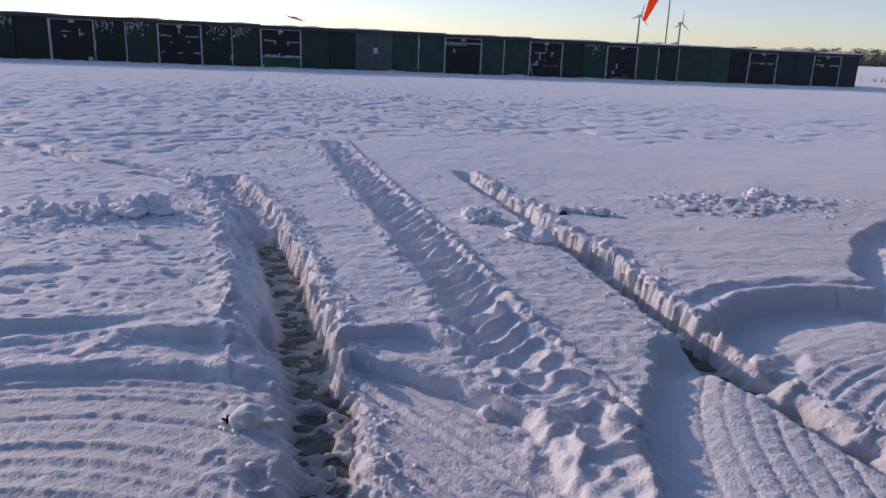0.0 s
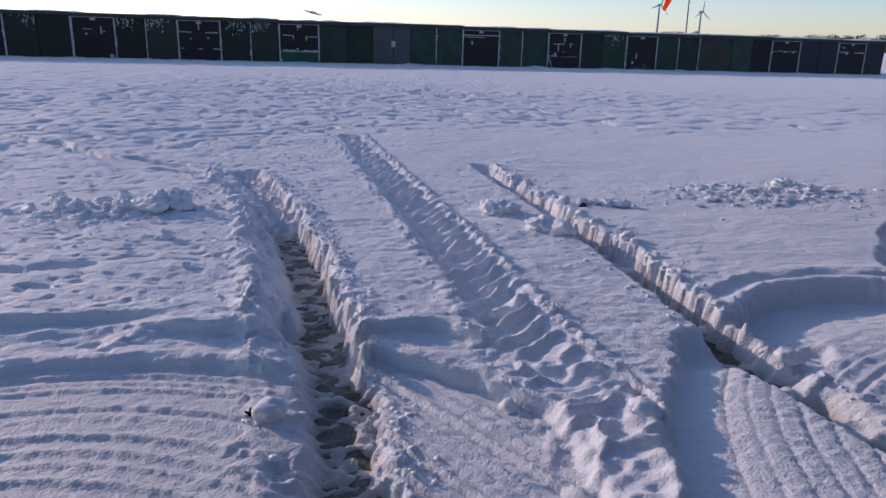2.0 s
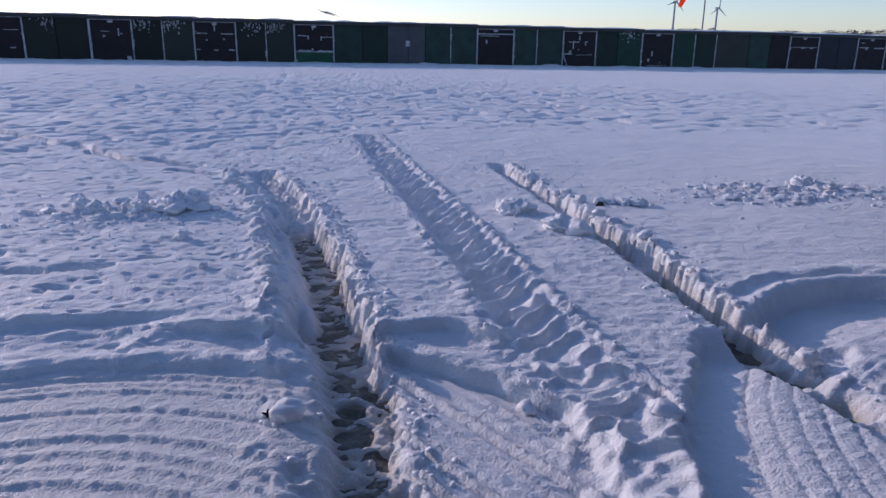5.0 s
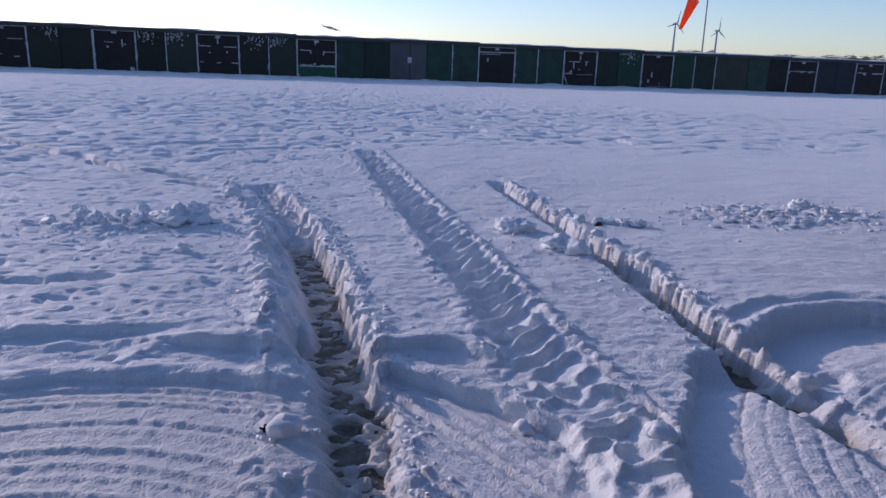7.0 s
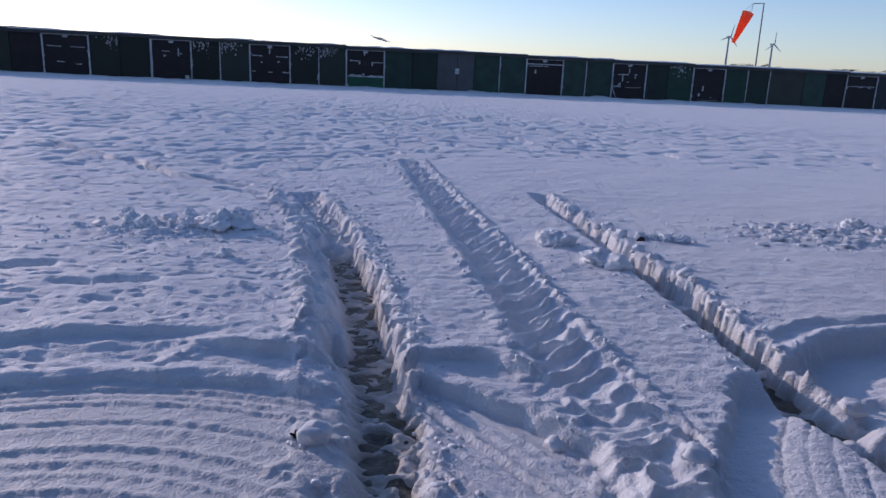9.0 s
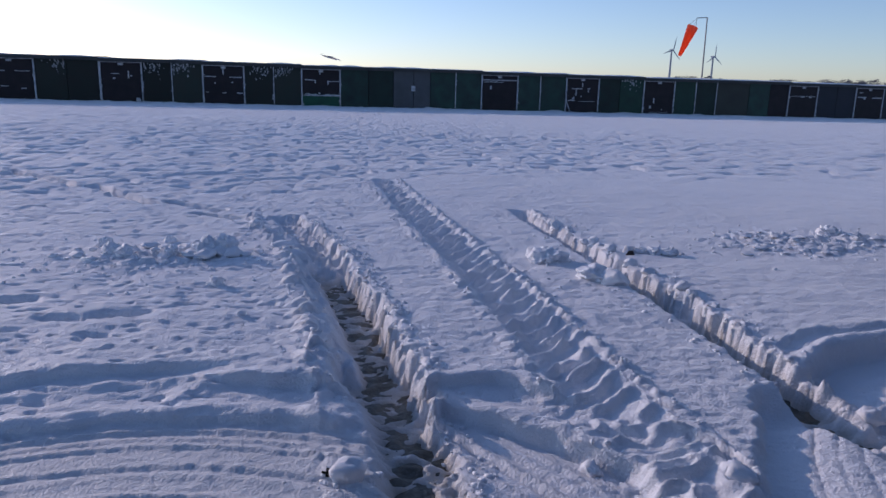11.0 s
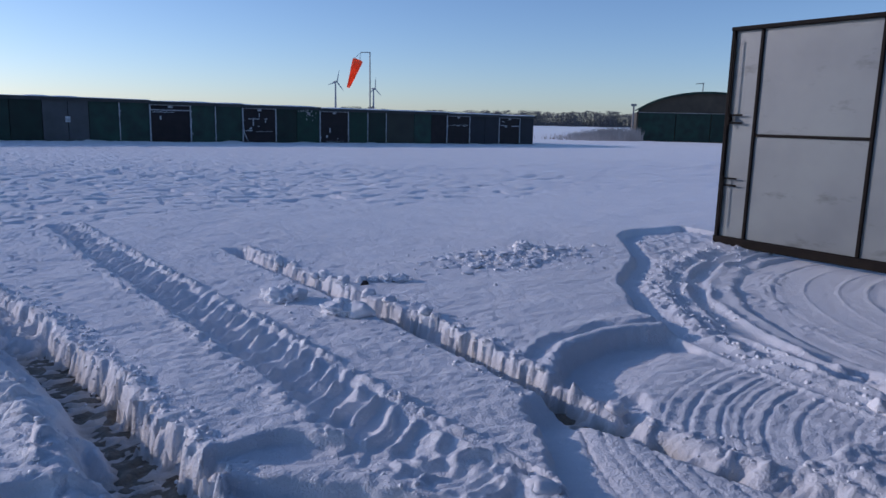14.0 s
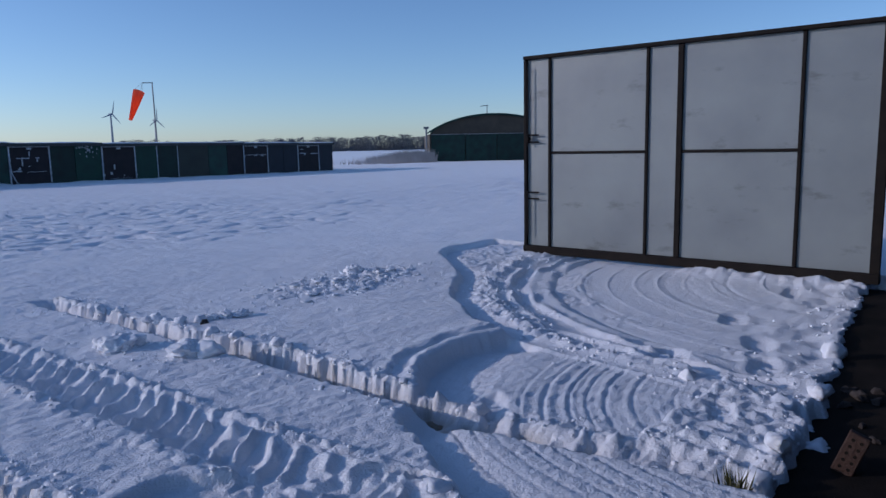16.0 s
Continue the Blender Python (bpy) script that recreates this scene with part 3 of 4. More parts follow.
# floor of sweep A toned down in colour for its dimmer light
near_dim = 0.2 * (1 - step(np.hypot(gx - SWEEP_A[0], gy - SWEEP_A[1]), 2.2, 2.35)) * (1 - step(gx, 0.2, 0.3))
# soil-stained slush in the ruts; faint beige on banks also dims sunlit faces
slush_dim = near_dim + by_rut * np.clip(0.10 * step(-gz, -0.04, 0.12) * (0.6 + 0.4 * blotch) + 0.8 * step(-gz, 0.135, 0.205) * (0.35 + 0.65 * blotch), 0, 1)
snow = sheet("snow_ground", xs, ys, gz, SNOW, slush_dim)
tagged(snow, "rutted white snow covering a flat airfield, lit by low sun", "snow", kind="structure")

sx = [-4000, -400, -40] + spaced((-4.0, -1.5, 0.25), (-1.5, 3.5, 0.025), (3.5, 9.0, 0.1)) + [40, 400, 4000]
sy = [-400, -40, -5] + spaced((-1.0, 0.4, 0.2), (0.4, 8.5, 0.025)) + [40, 400, 4000]
hx, hy = np.meshgrid(np.array(sx), np.array(sy))
soil_z = SOIL_LEVEL + np.where((hx > -5) & (hx < 12) & (hy < 9) & (hy > -2), 0.022 * grain(hx / 0.12, hy / 0.09, 50) + 0.012 * grain(hx / 0.05, hy / 0.05, 51), -1.0)
soil = sheet("soil_ground", sx, sy, soil_z, SOIL)
tagged(soil, "dark wet soil showing through the wheel ruts", "soil", kind="structure")


# ---- the row of small hangars ----
ROW = pose(0, 42.3, 0, 0, 0, math.degrees(math.atan(0.146)))
ROW_TOP = 2.2


bm = boxed(0, 1, 0, 1, 0, 1)
bmesh.ops.subdivide_edges(bm, edges=bm.edges[:], cuts=2)
for v in bm.verts:
    v.co += 0.14 * Vector((noise.noise(v.co * 3.1), 0, noise.noise(v.co * 3.1 + Vector((7, 7, 7)))))
BIT = bpy.data.meshes.new("snow_patch")
bm.to_mesh(BIT)
bm.free()
BIT.materials.append(WHITE_TRIM)


def bit(parent, x, z, w, h, off):
    """A patch of snow stuck to a board."""
    o = new("snow_patch", BIT)
    o.parent = parent
    o.matrix_basis = Matrix.LocRotScale((x, 0.012 + off, z), None, (w, 0.03, h))
    return o


# snow lying on each door's battens: start along the door's width, height, run of the width, thickness
DOOR_SNOW = {
    -14.84: ((0.27, 1.42, 0.2, 0.04), (0.31, 1.15, 0.05, 0.08), (0.66, 1.2, 0.03, 0.28), (0.72, 1.3, 0.03, 0.08), (0.82, 0.0, 0.1, 0.14)),
    -9.67: ((0.05, 1.42, 0.27, 0.045), (0.64, 1.4, 0.28, 0.045), (0.48, 1.55, 0.02, 0.4), (0.45, 0.55, 0.1, 0.06), (0.8, 0.55, 0.14, 0.05), (0.06, 0.58, 0.08, 0.04), (0.28, 1.05, 0.03, 0.06), (0.68, 1.1, 0.04, 0.05)),
    -4.38: ((0.10, 1.42, 0.26, 0.05), (0.34, 1.25, 0.02, 0.2), (0.68, 1.36, 0.27, 0.035), (0.66, 1.2, 0.02, 0.2), (0.46, 1.75, 0.02, 0.28), (0.1, 0.62, 0.3, 0.05), (0.6, 0.62, 0.34, 0.05), (0.43, 0.64, 0.04, 0.09)),
    6.15: ((0.08, 1.62, 0.5, 0.04), (0.24, 1.2, 0.03, 0.26)),
    11.54: ((0.48, 1.5, 0.02, 0.36), (0.18, 1.38, 0.3, 0.05), (0.3, 1.0, 0.02, 0.35), (0.64, 1.38, 0.08, 0.05), (0.66, 1.2, 0.02, 0.2), (0.08, 0.66, 0.2, 0.07), (0.2, 0.78, 0.06, 0.12), (0.4, 0.64, 0.48, 0.02), (0.45, 0.95, 0.04, 0.04)),
    16.77: ((0.33, 0.65, 0.03, 0.24), (0.22, 0.35, 0.05, 0.12), (0.2, 0.1, 0.6, 0.02), (0.6, 0.25, 0.03, 0.05)),
    27.35: ((0.06, 1.36, 0.86, 0.03), (0.42, 1.3, 0.12, 0.07), (0.7, 1.28, 0.1, 0.06)),
    32.60: ((0.08, 1.4, 0.3, 0.05), (0.3, 1.28, 0.05, 0.1), (0.6, 1.36, 0.34, 0.06), (0.14, 1.7, 0.1, 0.06)),
}


def hangar_unit(start, pieces):
    """One unit of the row: pieces are (width, kind)."""
    wide = sum(w for w, k in pieces)
    mid = ROW @ Vector((start + wide / 2, 0, 0))
    base = float(lie(np.array(mid.x), np.array(mid.y)))
    e = empty("hangar", ROW @ pose(start, 0, base))
    top = ROW_TOP
    part("body", boxed(0.03, wide - 0.03, 0.12, 5.8, -0.4, top - 0.06), ROOF_FELT, e)
    part("roof", box(boxed(-0.02, wide + 0.02, -0.14, 6.0, top - 0.06, top + 0.01), -0.02, wide + 0.02, -0.16, -0.1, top - 0.16, top + 0.02), ROOF_FELT, e, "dark felt roof edge")
    rnd = random.Random(int(start * 100) + 5000)
    bm = bmesh.new()
    n = max(4, int(wide / 0.25))
    row_f, row_b = [], []
    for i in range(n + 1):
        h = top + 0.03 + 0.05 * abs(noise.noise(Vector((start + i * wide / n, 3.1, 0.4)))) * 2
        x = wide * i / n
        row_f.append((bm.verts.new((x, -0.1, top + 0.0)), bm.verts.new((x, -0.02, h)), bm.verts.new((x, 2.5, h + 0.05)), bm.verts.new((x, 5.9, h))))
    for a, b in zip(row_f, row_f[1:]):
        for i in range(3):
            bm.faces.new((a[i], b[i], b[i + 1], a[i + 1]))
    part("roof_snow", bm, SNOW, e, "thin snow along the roof", True)
    x = 0.0
    for w, k in pieces:
        low = -0.15 + rnd.uniform(-0.02, 0.02)
        if k == "door" or k == "hatch" or k == "two":
            door = part("door", boxed(x + 0.06, x + w - 0.06, 0.03, 0.10, low, top - 0.20, bevel=0.01), BLACK_DOOR, e, "black boarded door")
            for a, b in ((x + 0.0, x + 0.075), (x + w - 0.075, x + w)):
                bm = boxed(a, b, -0.01, 0.06, low, top - 0.12, bevel=0.008)
                part("door_post", bm, WHITE_TRIM, door)
            part("lintel", boxed(x + 0.075, x + w - 0.075, -0.01, 0.06, top - 0.20, top - 0.13, bevel=0.008), WHITE_TRIM, door)
            part("plate", boxed(x + w / 2 - 0.13, x + w / 2 + 0.13, 0.005, 0.03, top - 0.33, top - 0.22), WHITE_TRIM, door, "small pale plate")
            if k == "hatch":
                part("crossbar", boxed(x + 0.075, x + w - 0.075, -0.01, 0.05, top - 0.48, top - 0.42), WHITE_TRIM, door)
            if k == "two":
                part("lower_panel", boxed(x + 0.075, x + w - 0.075, -0.005, 0.05, low, 0.56), BRIGHT_GREEN, door, "bright green lower panel")
                part("crossbar", boxed(x + 0.075, x + w - 0.075, -0.015, 0.05, 0.56, 0.62), WHITE_TRIM, door)
            # snow caught on hinges and battens
            for fx, cz, run, tall in DOOR_SNOW.get(start, ((0.1, 1.4, 0.3, 0.03), (0.6, 1.38, 0.3, 0.03), (0.3, 0.6, 0.15, 0.04), (0.7, 0.5, 0.1, 0.05))):
                left_, end_ = x + fx * w, x + (fx + run) * w
                while left_ < end_:
                    long_ = min(end_ - left_ + 0.02, rnd.uniform(0.06, 0.2))
                    bit(door, left_, cz + rnd.uniform(-0.015, 0.015), long_, tall * rnd.uniform(0.7, 1.4), 0.0)
                    left_ += long_ * rnd.uniform(0.8, 1.15)
            for i in range(9):
                bit(door, x + rnd.choice((0.0, w - 0.06)) + rnd.gauss(0, 0.03), rnd.uniform(0.0, top - 0.3), rnd.uniform(0.04, 0.11), rnd.uniform(0.04, 0.16), -0.024)
        else:
            mat = {"green": GREEN, "bright": MID_GREEN, "grey": GREY_SHEET, "black": BLACK_DOOR, "dull": DULL_GREEN, "olive": OLIVE, "navy": NAVY}[k.split("_")[0]]
            off = 0.02 * rnd.random()
            panel = part("panel", boxed(x + 0.015, x + w - 0.015, 0.03 + off, 0.11, low, top - 0.13, bevel=0.006), mat, e)
            if "snowy" in k:
                lean = rnd.choice((0.3, 0.5, 0.75))
                for i in range(rnd.randint(34, 52)):
                    cx = min(max(rnd.gauss(lean, 0.2), 0.06), 0.9)
                    bit(panel, x + cx * w, top - 0.22 - abs(rnd.gauss(0, 0.28)), rnd.uniform(0.015, 0.07), rnd.uniform(0.02, 0.13), off)
            if "line" in k:
                part("joint_strip", boxed(x + w - 0.03, x + w + 0.02, 0.0, 0.06, low, top - 0.15), WHITE_TRIM, panel)
                for i in range(5):
                    bit(panel, x + w - 0.03 + rnd.gauss(0, 0.03), rnd.uniform(0.1, top - 0.3), rnd.uniform(0.04, 0.09), rnd.uniform(0.04, 0.14), -0.014)
            if "patch" in k:
                part("notice", boxed(x + w - 0.14, x + w + 0.1, 0.0, 0.03 + off, 0.95, 1.25), WHITE_TRIM, panel, "pale notice fixed beside the joint")
        x += w
    # snow drifted against the front
    bm = bmesh.new()
    rows = []
    n = max(6, int(wide / 0.2))
    for i in range(n + 1):
        xx = wide * i / n
        h = -0.06 + 0.24 * max(0.0, noise.noise(Vector(((start + xx) * 0.5, 8.2, 1.7)))) + 0.05 * noise.noise(Vector(((start + xx) * 2.3, 1.2, 1.7)))
        rows.append([bm.verts.new((xx, yy, zz)) for yy, zz in ((0.12, h), (-0.05, h - 0.01), (-0.4, h * 0.5 - 0.03), (-1.1, -0.06), (-1.6, -0.16))])
    for a, b in zip(rows, rows[1:]):
        for i in range(4):
            bm.faces.new((a[i], a[i + 1], b[i + 1], b[i]))
    part("snow_drift", bm, SNOW, e, "drifted snow along the foot", True)
    doors = {"two": "green and black", "hatch": "white-hatched black", "door": "black"}
    kind = next((doors[k] for w, k in pieces if k in doors), "green")
    tagged(e, f"dark-green hangar, {kind} door, snow at its foot", "hangar", "row of small hangars")
    return e


UNITS = [
    (-33.0, [(2.3, "door"), (1.6, "dull"), (1.6, "dull_snowy")]),
    (-27.5, [(2.3, "door"), (1.63, "dull_line"), (1.71, "dull_snowy")]),
    (-21.86, [(1.57, "black"), (2.36, "door"), (1.52, "dull_snowy"), (1.57, "dull_line")]),
    (-14.84, [(2.13, "door"), (1.49, "dull_snowy_line"), (1.55, "dull_snowy")]),
    (-9.67, [(2.24, "door"), (1.56, "dull_snowy_line"), (1.49, "dull_snowy")]),
    (-4.38, [(2.22, "two"), (1.58, "green"), (1.45, "green"), (1.19, "grey_patch"), (1.0, "grey"), (1.53, "green_line"), (1.56, "green")]),
    (6.15, [(2.32, "hatch"), (1.43, "green_line"), (1.64, "green")]),
    (11.54, [(2.22, "door"), (1.41, "green"), (1.60, "bright_snowy")]),
    (16.77, [(2.20, "door"), (1.50, "bright_line"), (1.50, "green_line"), (2.40, "olive"), (1.56, "green"), (1.42, "black")]),
    (27.35, [(2.27, "door"), (1.52, "navy"), (1.46, "navy")]),
    (32.60, [(2.32, "door"), (1.57, "navy")]),
]
for start, pieces in UNITS:
    e = hangar_unit(start, pieces)
    if start == 11.54:
        bm = bmesh.new()
        tube(bm, (0.03, -0.06, 1.1), (0.07, -0.10, 0.55), 0.028, sides=6)
        tube(bm, (0.07, -0.10, 0.56), (0.22, -0.20, 0.12), 0.028, sides=6)
        tube(bm, (0.22, -0.20, 0.13), (0.34, -0.28, -0.06), 0.028, sides=6)
        part("hanging_strap", bm, WHITE_TRIM, e, "pale bent strap hanging by the door post")


# ---- the open hangar door ----
def open_door():
    hinge, free = Vector((8.12, 2.05, 0)), Vector((7.80, 6.57, 0))
    along = (hinge - free)
    e = empty("hangar_door", Matrix.Translation(free) @ Euler((0, 0, math.atan2(along.y, along.x))).to_matrix().to_4x4())
    long, tall = along.length, 2.76
    # local x runs from the free edge to the hinge; local -y faces the inside of the hangar
    part("sheet", boxed(0.02, long - 0.02, 0.03, 0.06, 0.03, tall - 0.03), DOOR_SHEET, e, "weathered pale grey sheet")
    for a, w, d in ((0.0, 0.05, 0.05), (0.395, 0.042, 0.03), (1.84, 0.042, 0.03), (2.255, 0.07, 0.035), (3.665, 0.042, 0.03), (long - 0.08, 0.10, 0.06)):
        part("upright", boxed(a, a + w, 0.03 - d, 0.03, 0.055, tall - 0.05, bevel=0.006), FRAME_STEEL, e)
    part("top_rail", boxed(0.0, long + 0.02, -0.04, 0.07, tall - 0.05, tall, bevel=0.008), FRAME_STEEL, e)
    part("bottom_rail", boxed(0.0, long + 0.02, -0.045, 0.07, -0.06, 0.055, bevel=0.008), FRAME_STEEL, e, "dark rusty bottom rail")
    for a, b in ((0.437, 1.84), (2.325, 3.665)):
        part("middle_rail", boxed(a, b, 0.005, 0.03, 1.38, 1.416, bevel=0.005), FRAME_STEEL, e)
    for z in (1.65, 1.55, 0.83, 0.74):
        bolt = part("hinge_bar", tube(bmesh.new(), (0.05, -0.03, z), (0.26, -0.03, z), 0.012), FRAME_STEEL, e)
    for z0, z1 in ((1.5, 2.6), (0.2, 0.85)):
        part("draw_bolt", tube(bmesh.new(), (0.085, -0.045, z0), (0.085, -0.045, z1), 0.010), FRAME_STEEL, e)
    part("roller", tube(bmesh.new(), (0.085, -0.09, 1.60), (0.085, -0.02, 1.60), 0.035), FRAME_STEEL, e)
    tagged(e, "open hangar door of grey sheets in a dark steel frame", "door")
    return e


open_door()


# ---- the hangar behind the camera ----
def own_hangar():
    turn = math.atan(0.171)
    m = Matrix.Translation((2.45, 0.80, 0)) @ Euler((0, 0, turn)).to_matrix().to_4x4()
    w0, w1, deep, tall = -3.9, 6.0, 12.0, 2.95
    # slab runs out to the snow edge, threshold shade painted in
    f = part("floor", boxed(w0, w1, -deep, 0.42, -0.5, -0.15, bevel=0.01), SHADE_DARK)
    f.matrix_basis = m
    tagged(f, "concrete hangar floor, its shade put into a near-black colour", "floor", kind="structure")
    for name, b in (("wall_west", (w0 - 0.15, w0, -deep, 0.0, -0.5, tall)), ("wall_east", (w1, w1 + 0.15, -deep, 0.0, -0.5, tall)), ("wall_back", (w0, w1, -deep - 0.15, -deep, -0.5, tall))):
        o = part(name, boxed(*b), HANGAR_METAL)
        o.matrix_basis = m
        tagged(o, "dark corrugated metal hangar wall", "wall", kind="structure")
    c = part("ceiling", boxed(w0 - 0.15, w1 + 0.15, -deep - 0.15, -1.6, tall, tall + 0.12), HANGAR_METAL)
    c.matrix_basis = m
    tagged(c, "dark metal hangar roof", "ceiling", kind="structure")


own_hangar()


# ---- the arched hangar far off ----
def arched_hangar():
    e = empty("arched_hangar", pose(60.2, 60.0, 0, 0, 0, -43))
    wide, eave, rise, deep = 15.0, 3.0, 2.1, 18.0
    for i in range(4):
        a, b = wide * (i + 0.1 * (i in (1, 2, 3))) / 4, wide * (i + 1 + 0.1 * (i < 3)) / 4
        part("wall_panel", boxed(a + 0.04, b - 0.04, 0, 0.2, -0.3, eave - 0.1, bevel=0.02), GREEN, e)
    part("side_wall", boxed(-0.1, 0.12, 0.0, deep, -0.3, eave), DOME_BOARD, e)
    part("side_wall", boxed(wide - 0.12, wide + 0.1, 0.0, deep, -0.3, eave), DOME_BOARD, e)
    part("body", boxed(0.15, wide - 0.15, 0.22, deep - 0.2, -0.3, eave), DOME_BOARD, e)
    part("eave_snow", boxed(0.1, wide - 0.1, -0.06, 0.02, eave - 0.08, eave - 0.04), WHITE_TRIM, e, "line of snow on the lintel")

    def arch(k):
        x = wide * k
        return x, eave + rise * (1 - (2 * k - 1) ** 2) ** 0.75
    n = 28
    bm = bmesh.new()
    loop = [arch(i / n) for i in range(n + 1)]
    front = [bm.verts.new((x, 0.1, z)) for x, z in loop]
    bm.faces.new(front)
    part("gable", bm, DOME_BOARD, e, "brown boarded gable")
    bm = bmesh.new()
    rings = [[bm.verts.new((x, y, z + o)) for x, z in loop] for y, o in ((-0.25, 0.0), (-0.25, 0.22), (deep, 0.22))]
    for a, b in zip(rings, rings[1:]):
        for i in range(n):
            bm.faces.new((a[i], a[i + 1], b[i + 1], b[i]))
    part("roof", bm, GREEN, e, "dark green arched roof", True)
    part("mast", tube(tube(bmesh.new(), (7.1, 3, eave + rise), (7.1, 3, eave + rise + 1.3), 0.05), (6.3, 3, eave + rise + 1.2), (7.2, 3, eave + rise + 1.3), 0.04), GREY_POLE, e)
    part("lamp_post", box(tube(bmesh.new(), (-0.5, -0.3, -0.3), (-0.5, -0.3, 3.7), 0.10), -0.8, -0.2, -0.4, -0.2, 3.6, 3.85), GREY_POLE, e)
    tagged(e, "dark green arched hangar with brown boarded gable", "hangar")


arched_hangar()


# ---- windsock, wind turbines, far woods ----
def windsock():
    e = empty("windsock", pose(27.1, 60, -0.3))
    part("mast", tube(bmesh.new(), (0.08, 0, 0), (0, 0, 7.6), 0.07, 0.05), GREY_POLE, e, "thin grey mast")
    part("arm", tube(bmesh.new(), (0.05, 0, 7.58), (-0.85, 0, 7.52), 0.035), GREY_POLE, e)
    a, b = Vector((-1.2, -0.1, 6.8)), Vector((-2.15, -0.2, 4.45))
    bm = bmesh.new()
    rings, n = [], 14
    rot = (b - a).to_track_quat("Z", "X").to_matrix()
    for i in range(7):
        k = i / 6
        c, r = a.lerp(b, k), 0.46 * (1 - k) + 0.15 * k
        rings.append([bm.verts.new(c + rot @ Vector((r * math.cos(j * 2 * math.pi / n), r * (1 - 0.25 * k) * math.sin(j * 2 * math.pi / n) + 0.02 * math.sin(5 * k + j), 0))) for j in range(n)])
    for p, q in zip(rings, rings[1:]):
        for j in range(n):
            bm.faces.new((p[j], p[(j + 1) % n], q[(j + 1) % n], q[j]))
    part("sock", bm, ORANGE, e, "hanging orange fabric sock", True)
    bm = bmesh.new()
    for j in (0, 5, 9):
        tube(bm, (-0.85, 0, 7.52), a + rot @ Vector((0.4 * math.cos(j), 0.4 * math.sin(j), 0)), 0.012, sides=5)
    part("cords", bm, GREY_POLE, e)
    tagged(e, "orange windsock hanging from a thin grey mast", "windsock")


windsock()


def wind_turbine(x, y, hub, radius, turn, face):
    e = empty("wind_turbine", pose(x, y, -2, 0, 0, face))
    part("tower", tube(bmesh.new(), (0, 0, 0), (0, 0, hub), 2.6, 1.5, 14), TURBINE, e, smooth=True)
    part("nacelle", boxed(-1.8, 1.8, -4, 5, hub - 1.8, hub + 2.0, bevel=0.6), TURBINE, e)
    part("hub", tube(bmesh.new(), (0, -6, hub), (0, -4, hub), 1.2, 1.9), TURBINE, e)
    for i in range(3):
        t = radians(turn + 120 * i)
        u, v = Vector((math.sin(t), 0, math.cos(t))), Vector((math.cos(t), 0, -math.sin(t)))
        bm = bmesh.new()
        rings = []
        for k, w, th in ((0.0, 1.1, 1.0), (0.15, 2.0, 0.8), (0.4, 1.6, 0.5), (0.75, 1.0, 0.3), (1.0, 0.3, 0.1)):
            c = Vector((0, -5, hub)) + u * (radius * k)
            rings.append([bm.verts.new(c + v * (w * p) + Vector((0, th * q, 0))) for p, q in ((-0.6, 0), (0, -1), (1, 0), (0, 1))])
        for p, q in zip(rings, rings[1:]):
            for j in range(4):
                bm.faces.new((p[j], p[(j + 1) % 4], q[(j + 1) % 4], q[j]))
        bm.faces.new(rings[-1])
        part("blade", bm, TURBINE, e)
    tagged(e, "pale grey three-bladed wind turbine beyond the field", "wind turbine", "wind turbines")


wind_turbine(604, 1500, 81, 27.5, 13, 20)
wind_turbine(695, 1500, 70, 27.0, 3, 25)


def far_wood(name, spots, seed, label):
    """A belt of bare winter trees: short trunks and crowns of many small twig tufts."""
    rnd = random.Random(seed)
    verts, faces = [], []

    def tuft(c, r):
        i = len(verts)
        for k in range(5):
            verts.append((c[0] + rnd.uniform(-r, r), c[1] + rnd.uniform(-r, r), c[2] + rnd.uniform(-r, r) * 0.8))
        faces.extend([(i, i + 1, i + 2), (i + 1, i + 2, i + 3), (i + 2, i + 3, i + 4), (i, i + 3, i + 4)])
    for x, y, h in spots:
        i = len(verts)
        verts.extend([(x - 0.25, y, -3), (x + 0.25, y, -3), (x + 0.1, y, h * 0.7), (x - 0.1, y, h * 0.7)])
        faces.append((i, i + 1, i + 2, i + 3))
        w = h * rnd.uniform(0.4, 0.75)
        for k in range(230):
            a, q = rnd.uniform(0, 6.28), rnd.random() ** 0.5
            zz = rnd.uniform(0.0, 1.0)
            rr = w * q * (0.5 + 0.6 * math.sin(math.pi * min(1, 0.15 + zz * 0.85)))
            tuft((x + rr * math.cos(a), y + rr * math.sin(a), h * (0.02 + 0.93 * zz ** 1.5)), h * 0.05)
    me = bpy.data.meshes.new(name)
    me.from_pydata(verts, [], faces)
    me.materials.append(TREE_FAR)
    return tagged(new(name, me), label, "trees", kind="stuff")


rnd = random.Random(4)
spots = []
for i in range(300):
    x = 120 + 400 * i / 300 + rnd.uniform(-2, 2)
    h = 6.0 + 3.5 * noise.noise(Vector((x / 28, 0, 0))) + rnd.uniform(-1.0, 1.5) + 2.2 * step(np.array(float(x)), 200, 290)
    spots.append((x, 350 + rnd.uniform(-12, 25), float(max(3.0, h))))
far_wood("far_wood", spots, 1, "low dark belt of bare winter trees on the horizon")
spots = []
for i in range(70):
    x = -330 + 260 * i / 70 + rnd.uniform(-2, 2)
    spots.append((x, 350 + rnd.uniform(-10, 10), max(2.5, 6.5 + 4 * noise.noise(Vector((x / 30, 5, 0))) - 3.0 * float(step(np.array(float(x)), -200, -90)))))
far_wood("far_wood", spots, 2, "low bare trees above the hangar roofs")

